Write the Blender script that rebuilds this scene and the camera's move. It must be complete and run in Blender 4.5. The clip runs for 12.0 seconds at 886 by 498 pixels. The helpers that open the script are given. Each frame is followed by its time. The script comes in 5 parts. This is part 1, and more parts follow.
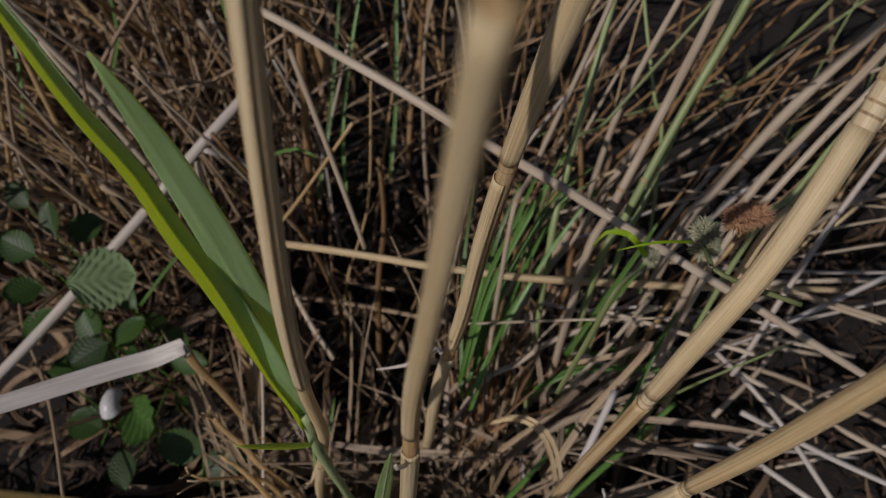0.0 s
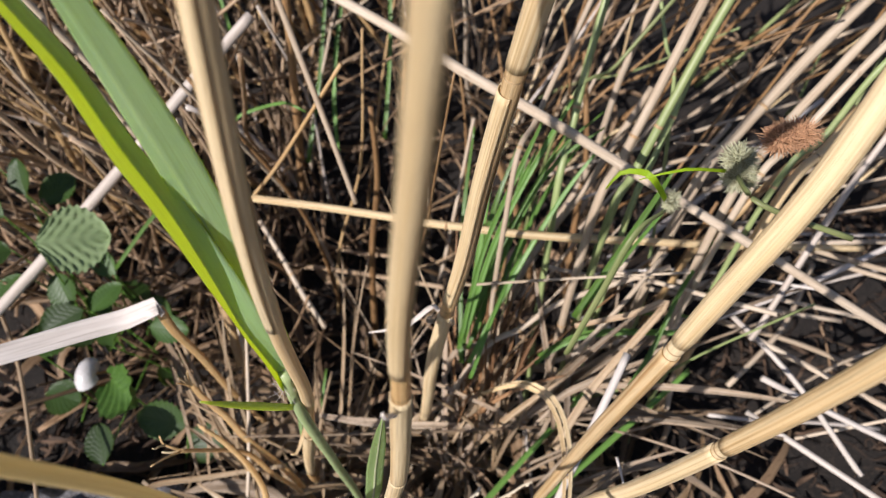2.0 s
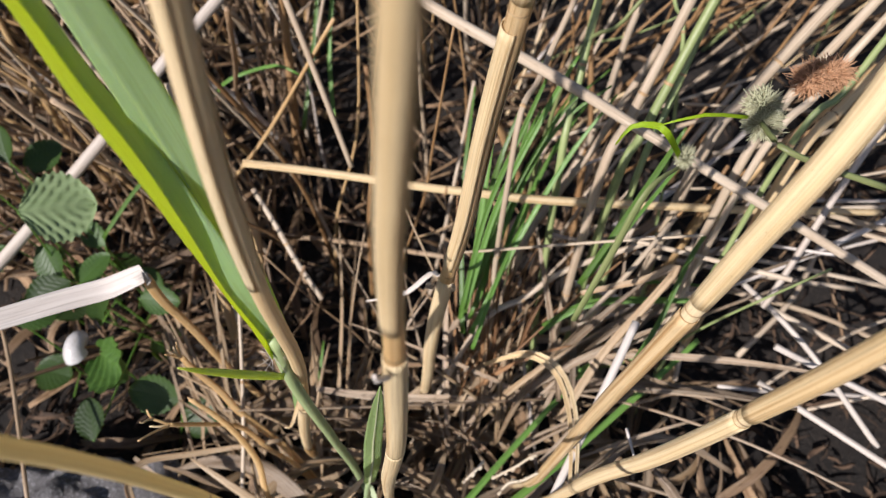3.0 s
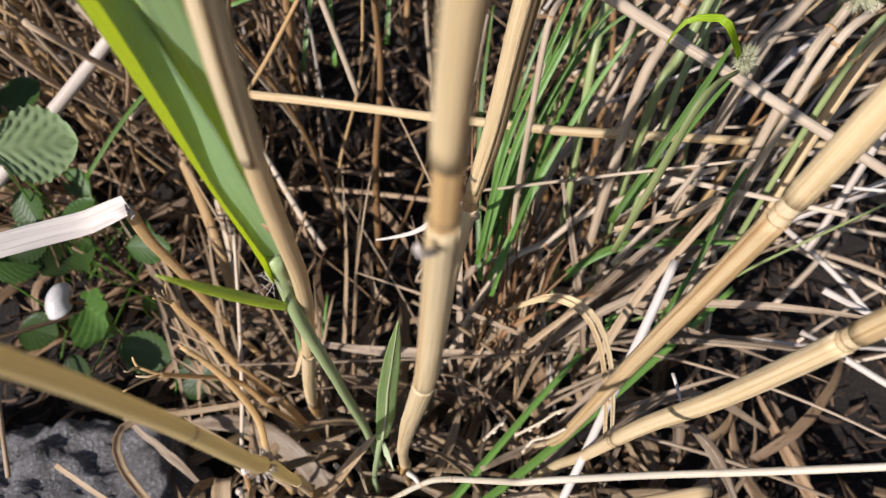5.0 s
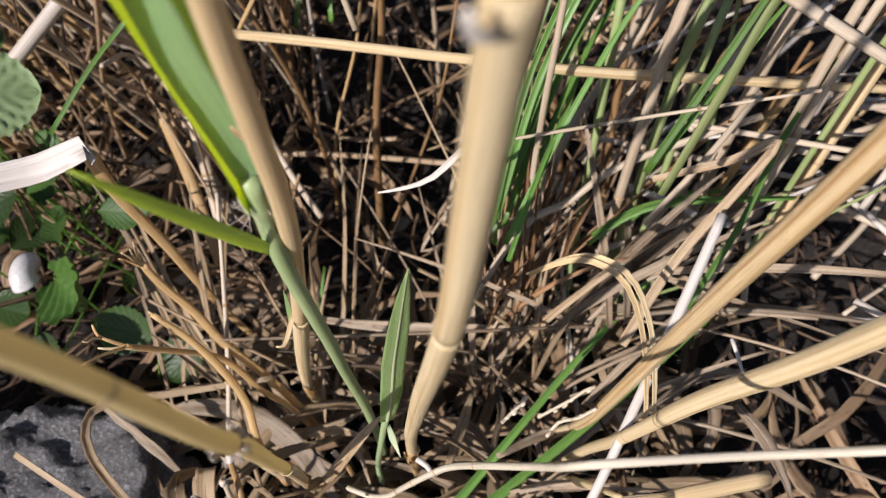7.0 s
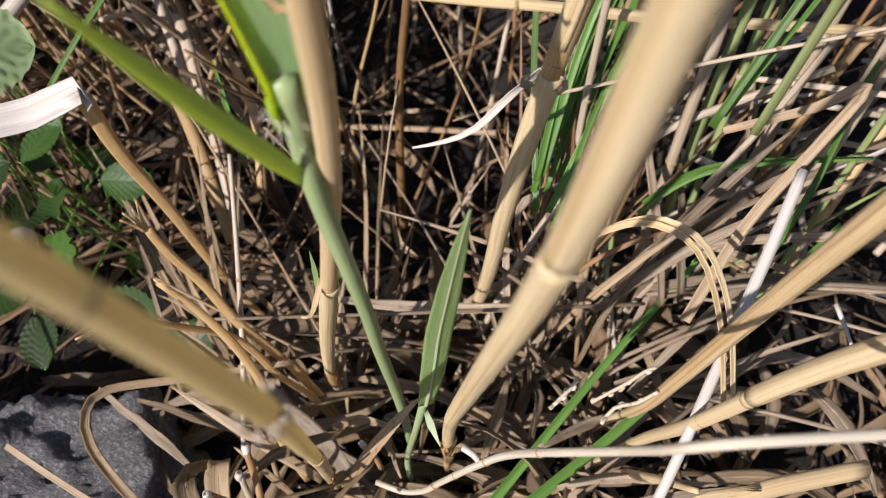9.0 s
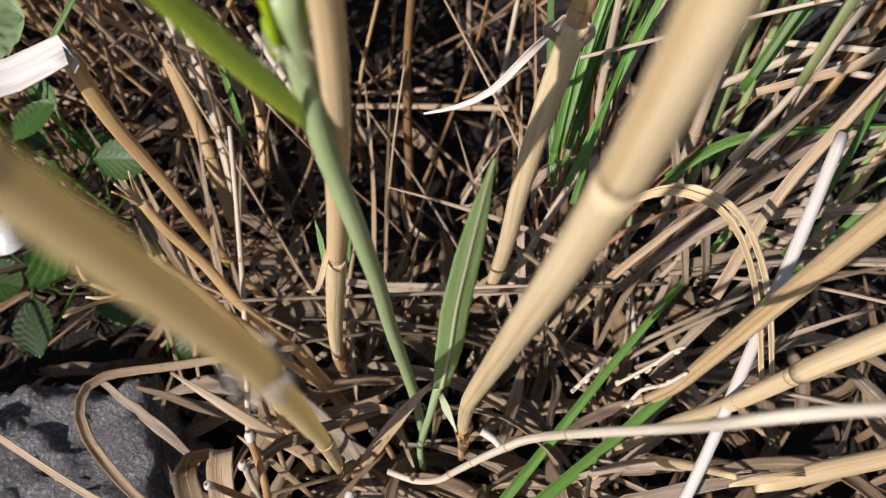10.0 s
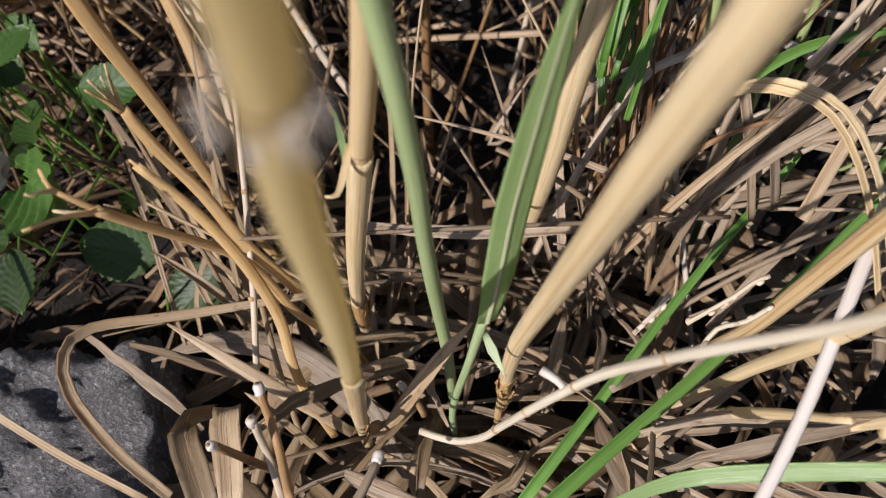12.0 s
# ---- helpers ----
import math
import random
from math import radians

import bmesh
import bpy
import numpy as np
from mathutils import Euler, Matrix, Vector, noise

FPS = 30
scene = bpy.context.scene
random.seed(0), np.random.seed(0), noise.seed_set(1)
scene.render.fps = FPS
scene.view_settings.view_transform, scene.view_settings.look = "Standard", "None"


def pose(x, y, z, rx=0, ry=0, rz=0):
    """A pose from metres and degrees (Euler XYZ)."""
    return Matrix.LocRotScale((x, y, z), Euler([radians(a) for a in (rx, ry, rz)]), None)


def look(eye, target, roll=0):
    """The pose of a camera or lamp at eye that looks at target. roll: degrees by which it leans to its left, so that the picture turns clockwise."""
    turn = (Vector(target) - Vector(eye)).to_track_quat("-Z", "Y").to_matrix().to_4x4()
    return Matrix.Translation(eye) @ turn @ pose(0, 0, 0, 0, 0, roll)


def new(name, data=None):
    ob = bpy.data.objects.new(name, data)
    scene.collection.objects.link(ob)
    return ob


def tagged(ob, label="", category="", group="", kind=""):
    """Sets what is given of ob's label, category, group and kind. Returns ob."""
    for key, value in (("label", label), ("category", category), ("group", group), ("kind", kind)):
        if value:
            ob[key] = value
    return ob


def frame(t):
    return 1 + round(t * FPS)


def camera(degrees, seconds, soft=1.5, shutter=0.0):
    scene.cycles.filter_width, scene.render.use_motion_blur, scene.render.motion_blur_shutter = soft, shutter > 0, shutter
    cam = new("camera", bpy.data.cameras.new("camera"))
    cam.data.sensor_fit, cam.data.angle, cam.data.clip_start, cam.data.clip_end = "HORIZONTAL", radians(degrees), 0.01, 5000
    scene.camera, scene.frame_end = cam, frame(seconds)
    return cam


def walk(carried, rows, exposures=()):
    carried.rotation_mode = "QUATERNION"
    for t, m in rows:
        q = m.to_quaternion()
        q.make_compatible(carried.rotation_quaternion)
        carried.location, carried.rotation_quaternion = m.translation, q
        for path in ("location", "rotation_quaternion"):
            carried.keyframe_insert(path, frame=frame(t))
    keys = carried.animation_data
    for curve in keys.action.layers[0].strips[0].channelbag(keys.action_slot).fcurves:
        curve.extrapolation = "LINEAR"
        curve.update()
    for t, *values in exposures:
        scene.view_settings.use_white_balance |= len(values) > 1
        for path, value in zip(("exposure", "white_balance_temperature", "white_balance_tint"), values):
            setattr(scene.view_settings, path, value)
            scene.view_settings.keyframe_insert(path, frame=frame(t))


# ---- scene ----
cam = camera(56.0, 12.0, soft=1.1)
PATH = [
    (0.0, (0.0167, -0.0046, 0.4670), (-0.0010, 0.1383, 0.2626), -4.13),
    (0.5, (0.0144, -0.0050, 0.4609), (-0.0024, 0.1379, 0.2565), -3.92),
    (1.0, (0.0128, -0.0038, 0.4511), (-0.0032, 0.1393, 0.2468), -3.35),
    (1.5, (0.0145, -0.0005, 0.4419), (-0.0026, 0.1410, 0.2365), -4.01),
    (2.0, (0.0153, 0.0013, 0.4362), (-0.0017, 0.1404, 0.2291), -4.36),
    (2.5, (0.0159, 0.0048, 0.4297), (-0.0014, 0.1407, 0.2206), -4.61),
    (3.0, (0.0147, 0.0055, 0.4209), (-0.0024, 0.1389, 0.2102), -5.00),
    (3.5, (0.0111, 0.0055, 0.4128), (-0.0056, 0.1358, 0.2001), -5.12),
    (5.5, (0.0057, 0.0109, 0.3776), (-0.0107, 0.1384, 0.1631), -5.44),
    (6.0, (0.0051, 0.0128, 0.3687), (-0.0120, 0.1399, 0.1541), -5.64),
    (6.5, (0.0024, 0.0158, 0.3583), (-0.0140, 0.1416, 0.1429), -5.69),
    (8.5, (-0.0086, 0.0225, 0.3247), (-0.0259, 0.1479, 0.1091), -6.43),
    (9.0, (-0.0121, 0.0238, 0.3187), (-0.0301, 0.1492, 0.1032), -6.78),
    (9.5, (-0.0132, 0.0238, 0.3116), (-0.0325, 0.1497, 0.0965), -7.48),
    (10.0, (-0.0153, 0.0258, 0.3039), (-0.0350, 0.1500, 0.0878), -8.04),
    (10.5, (-0.0179, 0.0279, 0.2944), (-0.0372, 0.1502, 0.0772), -8.21),
    (11.0, (-0.0198, 0.0274, 0.2841), (-0.0403, 0.1497, 0.0670), -8.90),
    (11.5, (-0.0222, 0.0289, 0.2762), (-0.0432, 0.1502, 0.0586), -9.49),
    (12.0, (-0.0252, 0.0287, 0.2682), (-0.0472, 0.1492, 0.0503), -10.26),
]
walk(cam, [(t, look(eye, target, roll)) for t, eye, target, roll in PATH],
     exposures=[(t, s, 6150, 18) for t, s in ((0.0, -0.95), (0.2, -0.75), (0.4, 0.05), (0.5, 0.33), (0.7, 0.55), (1.2, 0.56), (6.5, 0.52), (9.5, 0.48), (12.0, 0.39))])
# the depth of field of a small phone lens held close to its subject
cam.data.dof.use_dof = True
cam.data.dof.focus_distance = 0.205
cam.data.dof.aperture_fstop = 26.0

# ---- light: clear sky and one sun ----
SUN_TO = Vector((-0.455, -0.615, 0.645)).normalized()      # towards the sun
world = bpy.data.worlds.new("sky")
scene.world = world
world.use_nodes = True
wn = world.node_tree.nodes
sky = wn.new("ShaderNodeTexSky")
sky.sky_type = 'NISHITA'
sky.sun_disc = False
sky.sun_elevation = math.asin(SUN_TO.z)
sky.sun_rotation = math.atan2(SUN_TO.x, SUN_TO.y)
world.node_tree.links.new(sky.outputs[0], wn["Background"].inputs["Color"])
wn["Background"].inputs["Strength"].default_value = 0.058
sun_data = bpy.data.lights.new("sun", 'SUN')
sun_data.energy = 4.4
sun_data.angle = radians(0.6)
sun_data.color = (1.0, 0.95, 0.87)
sun = new("sun", sun_data)
sun.matrix_world = look(SUN_TO * 3, (0, 0, 0))


# ---- materials ----
def node_set(name):
    m = bpy.data.materials.new(name)
    m.use_nodes = True
    nt = m.node_tree
    nt.nodes.clear()
    return m, nt, nt.nodes.new, nt.links.new


def ramp(nt, fac, stops):
    r = nt.nodes.new("ShaderNodeValToRGB")
    while len(r.color_ramp.elements) < len(stops):
        r.color_ramp.elements.new(0.5)
    for e, (p, c) in zip(r.color_ramp.elements, stops):
        e.position = p
        e.color = (*c, 1) if len(c) == 3 else c
    nt.links.new(fac, r.inputs[0])
    return r.outputs[0]


def scaled(nt, coord, sx, sy, sz=1.0):
    mp = nt.nodes.new("ShaderNodeMapping")
    mp.inputs["Scale"].default_value = (sx, sy, sz)
    nt.links.new(coord, mp.inputs[0])
    return mp.outputs[0]


def noise_of(nt, coord, scale, detail=4, rough=0.55):
    n = nt.nodes.new("ShaderNodeTexNoise")
    n.inputs["Scale"].default_value = scale
    n.inputs["Detail"].default_value = detail
    n.inputs["Roughness"].default_value = rough
    nt.links.new(coord, n.inputs["Vector"])
    return n.outputs["Fac"]


def mixed(nt, kind, fac, a, b):
    m = nt.nodes.new("ShaderNodeMix")
    m.data_type = 'RGBA'
    m.blend_type = kind
    for sock, v in ((m.inputs[0], fac), (m.inputs[6], a), (m.inputs[7], b)):
        if isinstance(v, (int, float)):
            sock.default_value = v
        elif isinstance(v, tuple):
            sock.default_value = (*v, 1)
        else:
            nt.links.new(v, sock)
    return m.outputs[2]


def fibre(name, pale, deep, stain, rough=0.5, through_light=0.0, glow=None, spread=0.35, ridge=1500, stain_at=0.62, bump=0.35, lines=1.0, island=False, grain=(260, 45), streak=0.0):
    """Dry or green grass tissue: fibres along the blade, blotches and stains, some light passing through thin leaves."""
    m, nt, add, link = node_set(name)
    tc = add("ShaderNodeTexCoord")
    uv = tc.outputs["UV"]
    fine = noise_of(nt, scaled(nt, uv, ridge, 22), 1.0, 4, 0.7)
    broad = noise_of(nt, scaled(nt, uv, *grain), 1.0, 4, 0.6)
    blot = noise_of(nt, scaled(nt, uv, 420, 160), 1.0, 5, 0.65)
    col = mixed(nt, 'MIX', ramp(nt, broad, [(0.3, (0, 0, 0)), (0.7, (1, 1, 1))]), pale, deep)
    col = mixed(nt, 'MIX', ramp(nt, blot, [(stain_at, (0, 0, 0)), (min(stain_at + 0.16, 1), (1, 1, 1))]), col, stain)
    col = mixed(nt, 'MULTIPLY', lines, col, ramp(nt, fine, [(0.3, (0.62, 0.59, 0.55)), (0.52, (1, 1, 1)), (0.75, (1.0, 1.0, 1.0))]))
    if streak:
        long = noise_of(nt, scaled(nt, uv, 950, 5), 1.0, 3, 0.55)
        col = mixed(nt, 'MULTIPLY', streak, col, ramp(nt, long, [(0.36, (0.58, 0.42, 0.26)), (0.47, (1, 0.97, 0.92)), (0.6, (1, 1, 1))]))
        spots = noise_of(nt, scaled(nt, uv, 1400, 900), 1.0, 2, 0.5)
        col = mixed(nt, 'MULTIPLY', streak, col, ramp(nt, spots, [(0.66, (1, 1, 1)), (0.76, (0.45, 0.33, 0.22))]))
    if island:
        rnd = add("ShaderNodeNewGeometry").outputs["Random Per Island"]
    else:
        rnd = add("ShaderNodeObjectInfo").outputs["Random"]
    lo, hi = 1 - spread, 1.0
    col = mixed(nt, 'MULTIPLY', 1.0, col, ramp(nt, rnd, [(0.0, (lo, lo * 0.93, lo * 0.84)), (0.5, (0.5 * (lo + hi), 0.49 * (lo + hi), 0.47 * (lo + hi))), (1.0, (hi, hi, hi))]))
    p = add("ShaderNodeBsdfPrincipled")
    link(col, p.inputs["Base Color"])
    link(ramp(nt, broad, [(0.2, (rough - 0.1,) * 3), (0.8, (rough + 0.14,) * 3)]), p.inputs["Roughness"])
    p.inputs["Specular IOR Level"].default_value = 0.4
    b = add("ShaderNodeBump")
    b.inputs["Strength"].default_value = bump
    b.inputs["Distance"].default_value = 0.0004
    link(fine, b.inputs["Height"])
    link(b.outputs[0], p.inputs["Normal"])
    out = add("ShaderNodeOutputMaterial")
    surf = p.outputs[0]
    if through_light:
        tr = add("ShaderNodeBsdfTranslucent")
        link(mixed(nt, 'MULTIPLY', 0.35, glow, col) if glow else mixed(nt, 'MULTIPLY', 1.0, col, (1.0, 0.95, 0.6)), tr.inputs[0])
        ms = add("ShaderNodeMixShader")
        ms.inputs[0].default_value = through_light
        link(p.outputs[0], ms.inputs[1])
        link(tr.outputs[0], ms.inputs[2])
        surf = ms.outputs[0]
    link(surf, out.inputs[0])
    return m


STRAW = fibre("dry_cane", (0.84, 0.71, 0.46), (0.74, 0.57, 0.32), (0.52, 0.34, 0.16), 0.40, 0.22, glow=(0.90, 0.72, 0.42), spread=0.08, stain_at=0.72, bump=0.4, grain=(700, 9), ridge=2600, lines=0.6, streak=0.3)
YELLOW_CANE = fibre("yellow_cane", (0.76, 0.66, 0.38), (0.66, 0.53, 0.27), (0.50, 0.35, 0.15), 0.42, 0.5, glow=(1.0, 0.88, 0.55), spread=0.08, stain_at=0.74, bump=0.3, grain=(700, 9), ridge=2600, lines=0.5, streak=0.35)
SHEATH = fibre("dry_sheath", (0.91, 0.78, 0.51), (0.79, 0.61, 0.33), (0.58, 0.38, 0.17), 0.43, 0.25, glow=(0.92, 0.74, 0.42), spread=0.10, stain_at=0.67, bump=0.9, grain=(800, 8), ridge=2600, lines=0.8, streak=0.5)
TAN_SHEATH = fibre("tan_sheath", (0.86, 0.71, 0.45), (0.68, 0.48, 0.23), (0.44, 0.25, 0.10), 0.42, 0.3, glow=(0.92, 0.70, 0.38), spread=0.08, stain_at=0.64, bump=0.9, grain=(600, 10), ridge=2600, lines=0.8, streak=0.75)
GREY_STRAW = fibre("weathered_cane", (0.58, 0.49, 0.37), (0.46, 0.36, 0.25), (0.28, 0.19, 0.11), 0.6, spread=0.35, stain_at=0.62)
GOLD_STRAW = fibre("golden_straw", (0.88, 0.68, 0.38), (0.76, 0.51, 0.21), (0.50, 0.28, 0.09), 0.42, 0.25, glow=(0.95, 0.66, 0.28), spread=0.1, stain_at=0.68, bump=0.8, grain=(600, 10), ridge=2600, lines=0.7, streak=0.5)
WHITE_STRAW = fibre("bleached_stem", (0.66, 0.61, 0.55), (0.54, 0.48, 0.42), (0.36, 0.30, 0.25), 0.55, spread=0.25, stain_at=0.64, grain=(500, 20))
CHALK_STRAW = fibre("chalky_straw", (0.68, 0.64, 0.59), (0.58, 0.53, 0.48), (0.56, 0.50, 0.44), 0.5, spread=0.05, stain_at=0.7, grain=(500, 20), lines=0.5)
ORANGE_STRAW = fibre("tawny_straw", (0.72, 0.53, 0.28), (0.58, 0.37, 0.16), (0.38, 0.21, 0.08), 0.48, 0.2, spread=0.35, bump=0.5, grain=(500, 14), ridge=2400, lines=0.8, streak=0.35)
BROWN_STEM = fibre("brown_dead_stem", (0.52, 0.33, 0.16), (0.37, 0.205, 0.085), (0.17, 0.085, 0.035), 0.56, 0.2, spread=0.45, stain_at=0.58)
DEAD_LEAF = fibre("dead_leaf", (0.72, 0.58, 0.39), (0.48, 0.32, 0.17), (0.20, 0.11, 0.05), 0.42, 0.32, spread=0.66, ridge=2400, stain_at=0.58, bump=0.9, grain=(420, 14), lines=0.8, streak=0.5)
RUNNER = fibre("cream_runner", (0.74, 0.67, 0.53), (0.64, 0.55, 0.40), (0.48, 0.37, 0.24), 0.5, 0.15, spread=0.1, stain_at=0.66, bump=0.5, grain=(500, 20), ridge=2400)
ASH_LEAF = fibre("ashen_leaf", (0.70, 0.59, 0.45), (0.46, 0.33, 0.21), (0.20, 0.12, 0.06), 0.40, 0.32, spread=0.64, ridge=2400, stain_at=0.58, bump=0.9, grain=(420, 14), lines=0.8, streak=0.5)
THATCH = fibre("thatch", (0.58, 0.42, 0.26), (0.38, 0.23, 0.12), (0.14, 0.07, 0.035), 0.50, 0.32, spread=0.78, ridge=2400, stain_at=0.55, island=True, bump=0.8, grain=(420, 16), lines=0.7)
CRUMBS = fibre("litter_crumbs", (0.16, 0.10, 0.06), (0.09, 0.055, 0.033), (0.035, 0.02, 0.012), 0.8, 0.1, spread=0.8, stain_at=0.55, island=True)
TAN_THATCH = fibre("tan_thatch", (0.66, 0.50, 0.34), (0.50, 0.35, 0.21), (0.26, 0.15, 0.07), 0.55, 0.2, spread=0.6, ridge=1100, stain_at=0.6, island=True)
FOOT = fibre("shrivelled_sheath", (0.66, 0.46, 0.22), (0.46, 0.28, 0.11), (0.20, 0.10, 0.04), 0.5, 0.15, spread=0.1, stain_at=0.56, bump=1.0, grain=(500, 30), ridge=2400, lines=0.9, streak=0.6)
NODE_DARK = fibre("cane_node", (0.56, 0.40, 0.22), (0.40, 0.26, 0.13), (0.12, 0.07, 0.04), 0.6, spread=0.2, stain_at=0.52)
GREEN_CULM = fibre("green_culm", (0.37, 0.44, 0.19), (0.29, 0.37, 0.14), (0.42, 0.42, 0.22), 0.42, 0.1, spread=0.45, stain_at=0.7, bump=0.3, lines=0.7)
REED_GREEN = fibre("living_reed", (0.41, 0.53, 0.28), (0.34, 0.46, 0.22), (0.40, 0.48, 0.24), 0.38, 0.1, spread=0.1, stain_at=0.8, bump=0.3, lines=0.6)
GREEN_LEAF = fibre("green_leaf", (0.40, 0.56, 0.025), (0.34, 0.50, 0.02), (0.46, 0.58, 0.05), 0.42, 0.58, glow=(0.84, 1.0, 0.03), spread=0.1, ridge=1800, stain_at=0.8, bump=0.4, lines=0.6)
BLUE_LEAF = fibre("glaucous_leaf", (0.38, 0.53, 0.28), (0.31, 0.46, 0.21), (0.40, 0.53, 0.25), 0.28, 0.45, glow=(0.80, 1.0, 0.16), spread=0.1, ridge=1800, stain_at=0.8, bump=0.4, lines=0.7)
DARK_GRASS = fibre("grass_blade", (0.18, 0.36, 0.07), (0.125, 0.26, 0.05), (0.34, 0.40, 0.12), 0.34, 0.34, glow=(0.52, 0.76, 0.12), spread=0.45, ridge=1300, stain_at=0.74, lines=0.7)
REED_LEAF = fibre("reed_leaf", (0.48, 0.67, 0.50), (0.40, 0.60, 0.40), (0.50, 0.67, 0.46), 0.26, 0.70, glow=(1.0, 1.0, 0.02), spread=0.04, ridge=1800, stain_at=0.8, bump=0.4, lines=0.5)
KEEL_GRASS = fibre("keeled_grass", (0.22, 0.42, 0.10), (0.16, 0.33, 0.065), (0.30, 0.44, 0.15), 0.32, 0.25, glow=(0.50, 0.75, 0.10), spread=0.2, ridge=1300, stain_at=0.78, lines=0.9)
RUSSET_LEAF = fibre("russet_sheath", (0.46, 0.27, 0.13), (0.32, 0.165, 0.075), (0.60, 0.42, 0.24), 0.5, 0.3, spread=0.5, ridge=2400, stain_at=0.64, bump=0.5, grain=(420, 20))
# bramble leaf with the shade it stands in put into its green
BROAD_SHADE_LEAF = fibre("bramble_leaf", (0.075, 0.15, 0.03), (0.045, 0.095, 0.02), (0.20, 0.24, 0.04), 0.46, 0.3, glow=(0.42, 0.60, 0.05), spread=0.75, ridge=300, stain_at=0.66, lines=0.3)


def earth(name, a, b, c, scale, rough=0.95, bump=0.8, dist=0.003):
    m, nt, add, link = node_set(name)
    tc = add("ShaderNodeTexCoord").outputs["Object"]
    n1 = noise_of(nt, tc, scale, 8, 0.65)
    n2 = noise_of(nt, tc, scale * 9, 6, 0.7)
    col = mixed(nt, 'MIX', ramp(nt, n1, [(0.35, (0, 0, 0)), (0.68, (1, 1, 1))]), a, b)
    col = mixed(nt, 'MIX', ramp(nt, n2, [(0.52, (0, 0, 0)), (0.66, (1, 1, 1))]), col, c)
    p = add("ShaderNodeBsdfPrincipled")
    link(col, p.inputs["Base Color"])
    p.inputs["Roughness"].default_value = rough
    bp = add("ShaderNodeBump")
    bp.inputs["Strength"].default_value = bump
    bp.inputs["Distance"].default_value = dist
    link(n2, bp.inputs["Height"])
    link(bp.outputs[0], p.inputs["Normal"])
    link(p.outputs[0], add("ShaderNodeOutputMaterial").inputs[0])
    return m


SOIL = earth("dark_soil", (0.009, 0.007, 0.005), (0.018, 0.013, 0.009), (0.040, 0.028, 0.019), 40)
STONE = earth("grey_stone", (0.13, 0.122, 0.116), (0.24, 0.23, 0.226), (0.50, 0.49, 0.48), 60, 0.95, 1.0, 0.004)
SHELL = earth("white_shell", (0.46, 0.44, 0.41), (0.56, 0.55, 0.53), (0.34, 0.31, 0.27), 120, 0.35, 0.2, 0.0005)
# the same bramble leaf in paler green, sunlight put into the colour
PLEATED_LIT_LEAF = fibre("pleated_lit_leaf", (0.28, 0.39, 0.21), (0.20, 0.30, 0.14), (0.32, 0.42, 0.22), 0.42, 0.25, glow=(0.40, 0.55, 0.12), spread=0.1, ridge=300, stain_at=0.8, lines=0.3)
CRINKLED_LEAF = fibre("crinkled_leaf", (0.085, 0.18, 0.035), (0.055, 0.125, 0.025), (0.16, 0.26, 0.06), 0.40, 0.2, glow=(0.34, 0.52, 0.08), spread=0.1, ridge=300, stain_at=0.75, lines=0.3)
PALE_RIB = fibre("pale_rib", (0.50, 0.56, 0.36), (0.44, 0.52, 0.30), (0.5, 0.55, 0.35), 0.45, 0.2, spread=0.1, stain_at=0.85)
PALE_FLOWER = fibre("pale_flower", (0.68, 0.68, 0.48), (0.56, 0.58, 0.36), (0.74, 0.70, 0.56), 0.7, 0.25, spread=0.3, island=True)
RUST_FLOWER = fibre("rusty_flower", (0.80, 0.50, 0.30), (0.66, 0.36, 0.19), (0.82, 0.60, 0.40), 0.7, 0.3, spread=0.3, island=True)


# ---- mesh helpers ----
class Soup:
    """Vertices, faces and lengthwise texture coordinates (metres) of one mesh."""
    def __init__(self):
        self.v, self.f, self.uv = [], [], []

    def add(self, verts, faces, uvs):
        n = len(self.v)
        self.v.extend(verts)
        self.uv.extend(uvs)
        self.f.extend(tuple(i + n for i in f) for f in faces)

    def mesh(self, name, smooth=True):
        me = bpy.data.meshes.new(name)
        me.from_pydata([tuple(p) for p in self.v], [], self.f)
        lay = me.uv_layers.new(name="UVMap")
        idx = np.empty(len(me.loops), dtype=np.int32)
        me.loops.foreach_get("vertex_index", idx)
        lay.data.foreach_set("uv", np.asarray(self.uv, dtype=np.float32)[idx].ravel())
        if smooth:
            me.polygons.foreach_set("use_smooth", [True] * len(me.polygons))
        me.update()
        return me


def part(name, soup, material, parent=None, label="", smooth=True):
    me = soup.mesh(name, smooth)
    me.materials.append(material)
    ob = new(name, me)
    ob.parent = parent
    if label:
        tagged(ob, label)
    return ob


def thing(name, label, category, group="", at=(0, 0, 0)):
    """An empty at the thing's base; its parts are built in world metres."""
    ob = new(name)
    ob.empty_display_size = 0.01
    return tagged(ob, label, category, group)


def glide(pts, vals, step):
    """A smooth line through the points, with the values carried along; returns places, values and lengths."""
    P = np.array(pts, float)
    V = np.array(vals, float)
    if V.ndim == 1:
        V = V[:, None]
    A = np.vstack([2 * P[0] - P[1], P, 2 * P[-1] - P[-2]])
    out, val = [], []
    for i in range(len(P) - 1):
        p0, p1, p2, p3 = A[i:i + 4]
        n = max(2, int(np.linalg.norm(p2 - p1) / step) + 1)
        for k in range(n):
            t = k / n
            out.append(0.5 * (2 * p1 + (p2 - p0) * t + (2 * p0 - 5 * p1 + 4 * p2 - p3) * t * t + (3 * p1 - p0 - 3 * p2 + p3) * t ** 3))
            val.append(V[i] * (1 - t) + V[i + 1] * t)
    out.append(P[-1])
    val.append(V[-1])
    out = np.array(out)
    s = np.concatenate([[0], np.cumsum(np.linalg.norm(np.diff(out, axis=0), axis=1))])
    return out, np.array(val), s


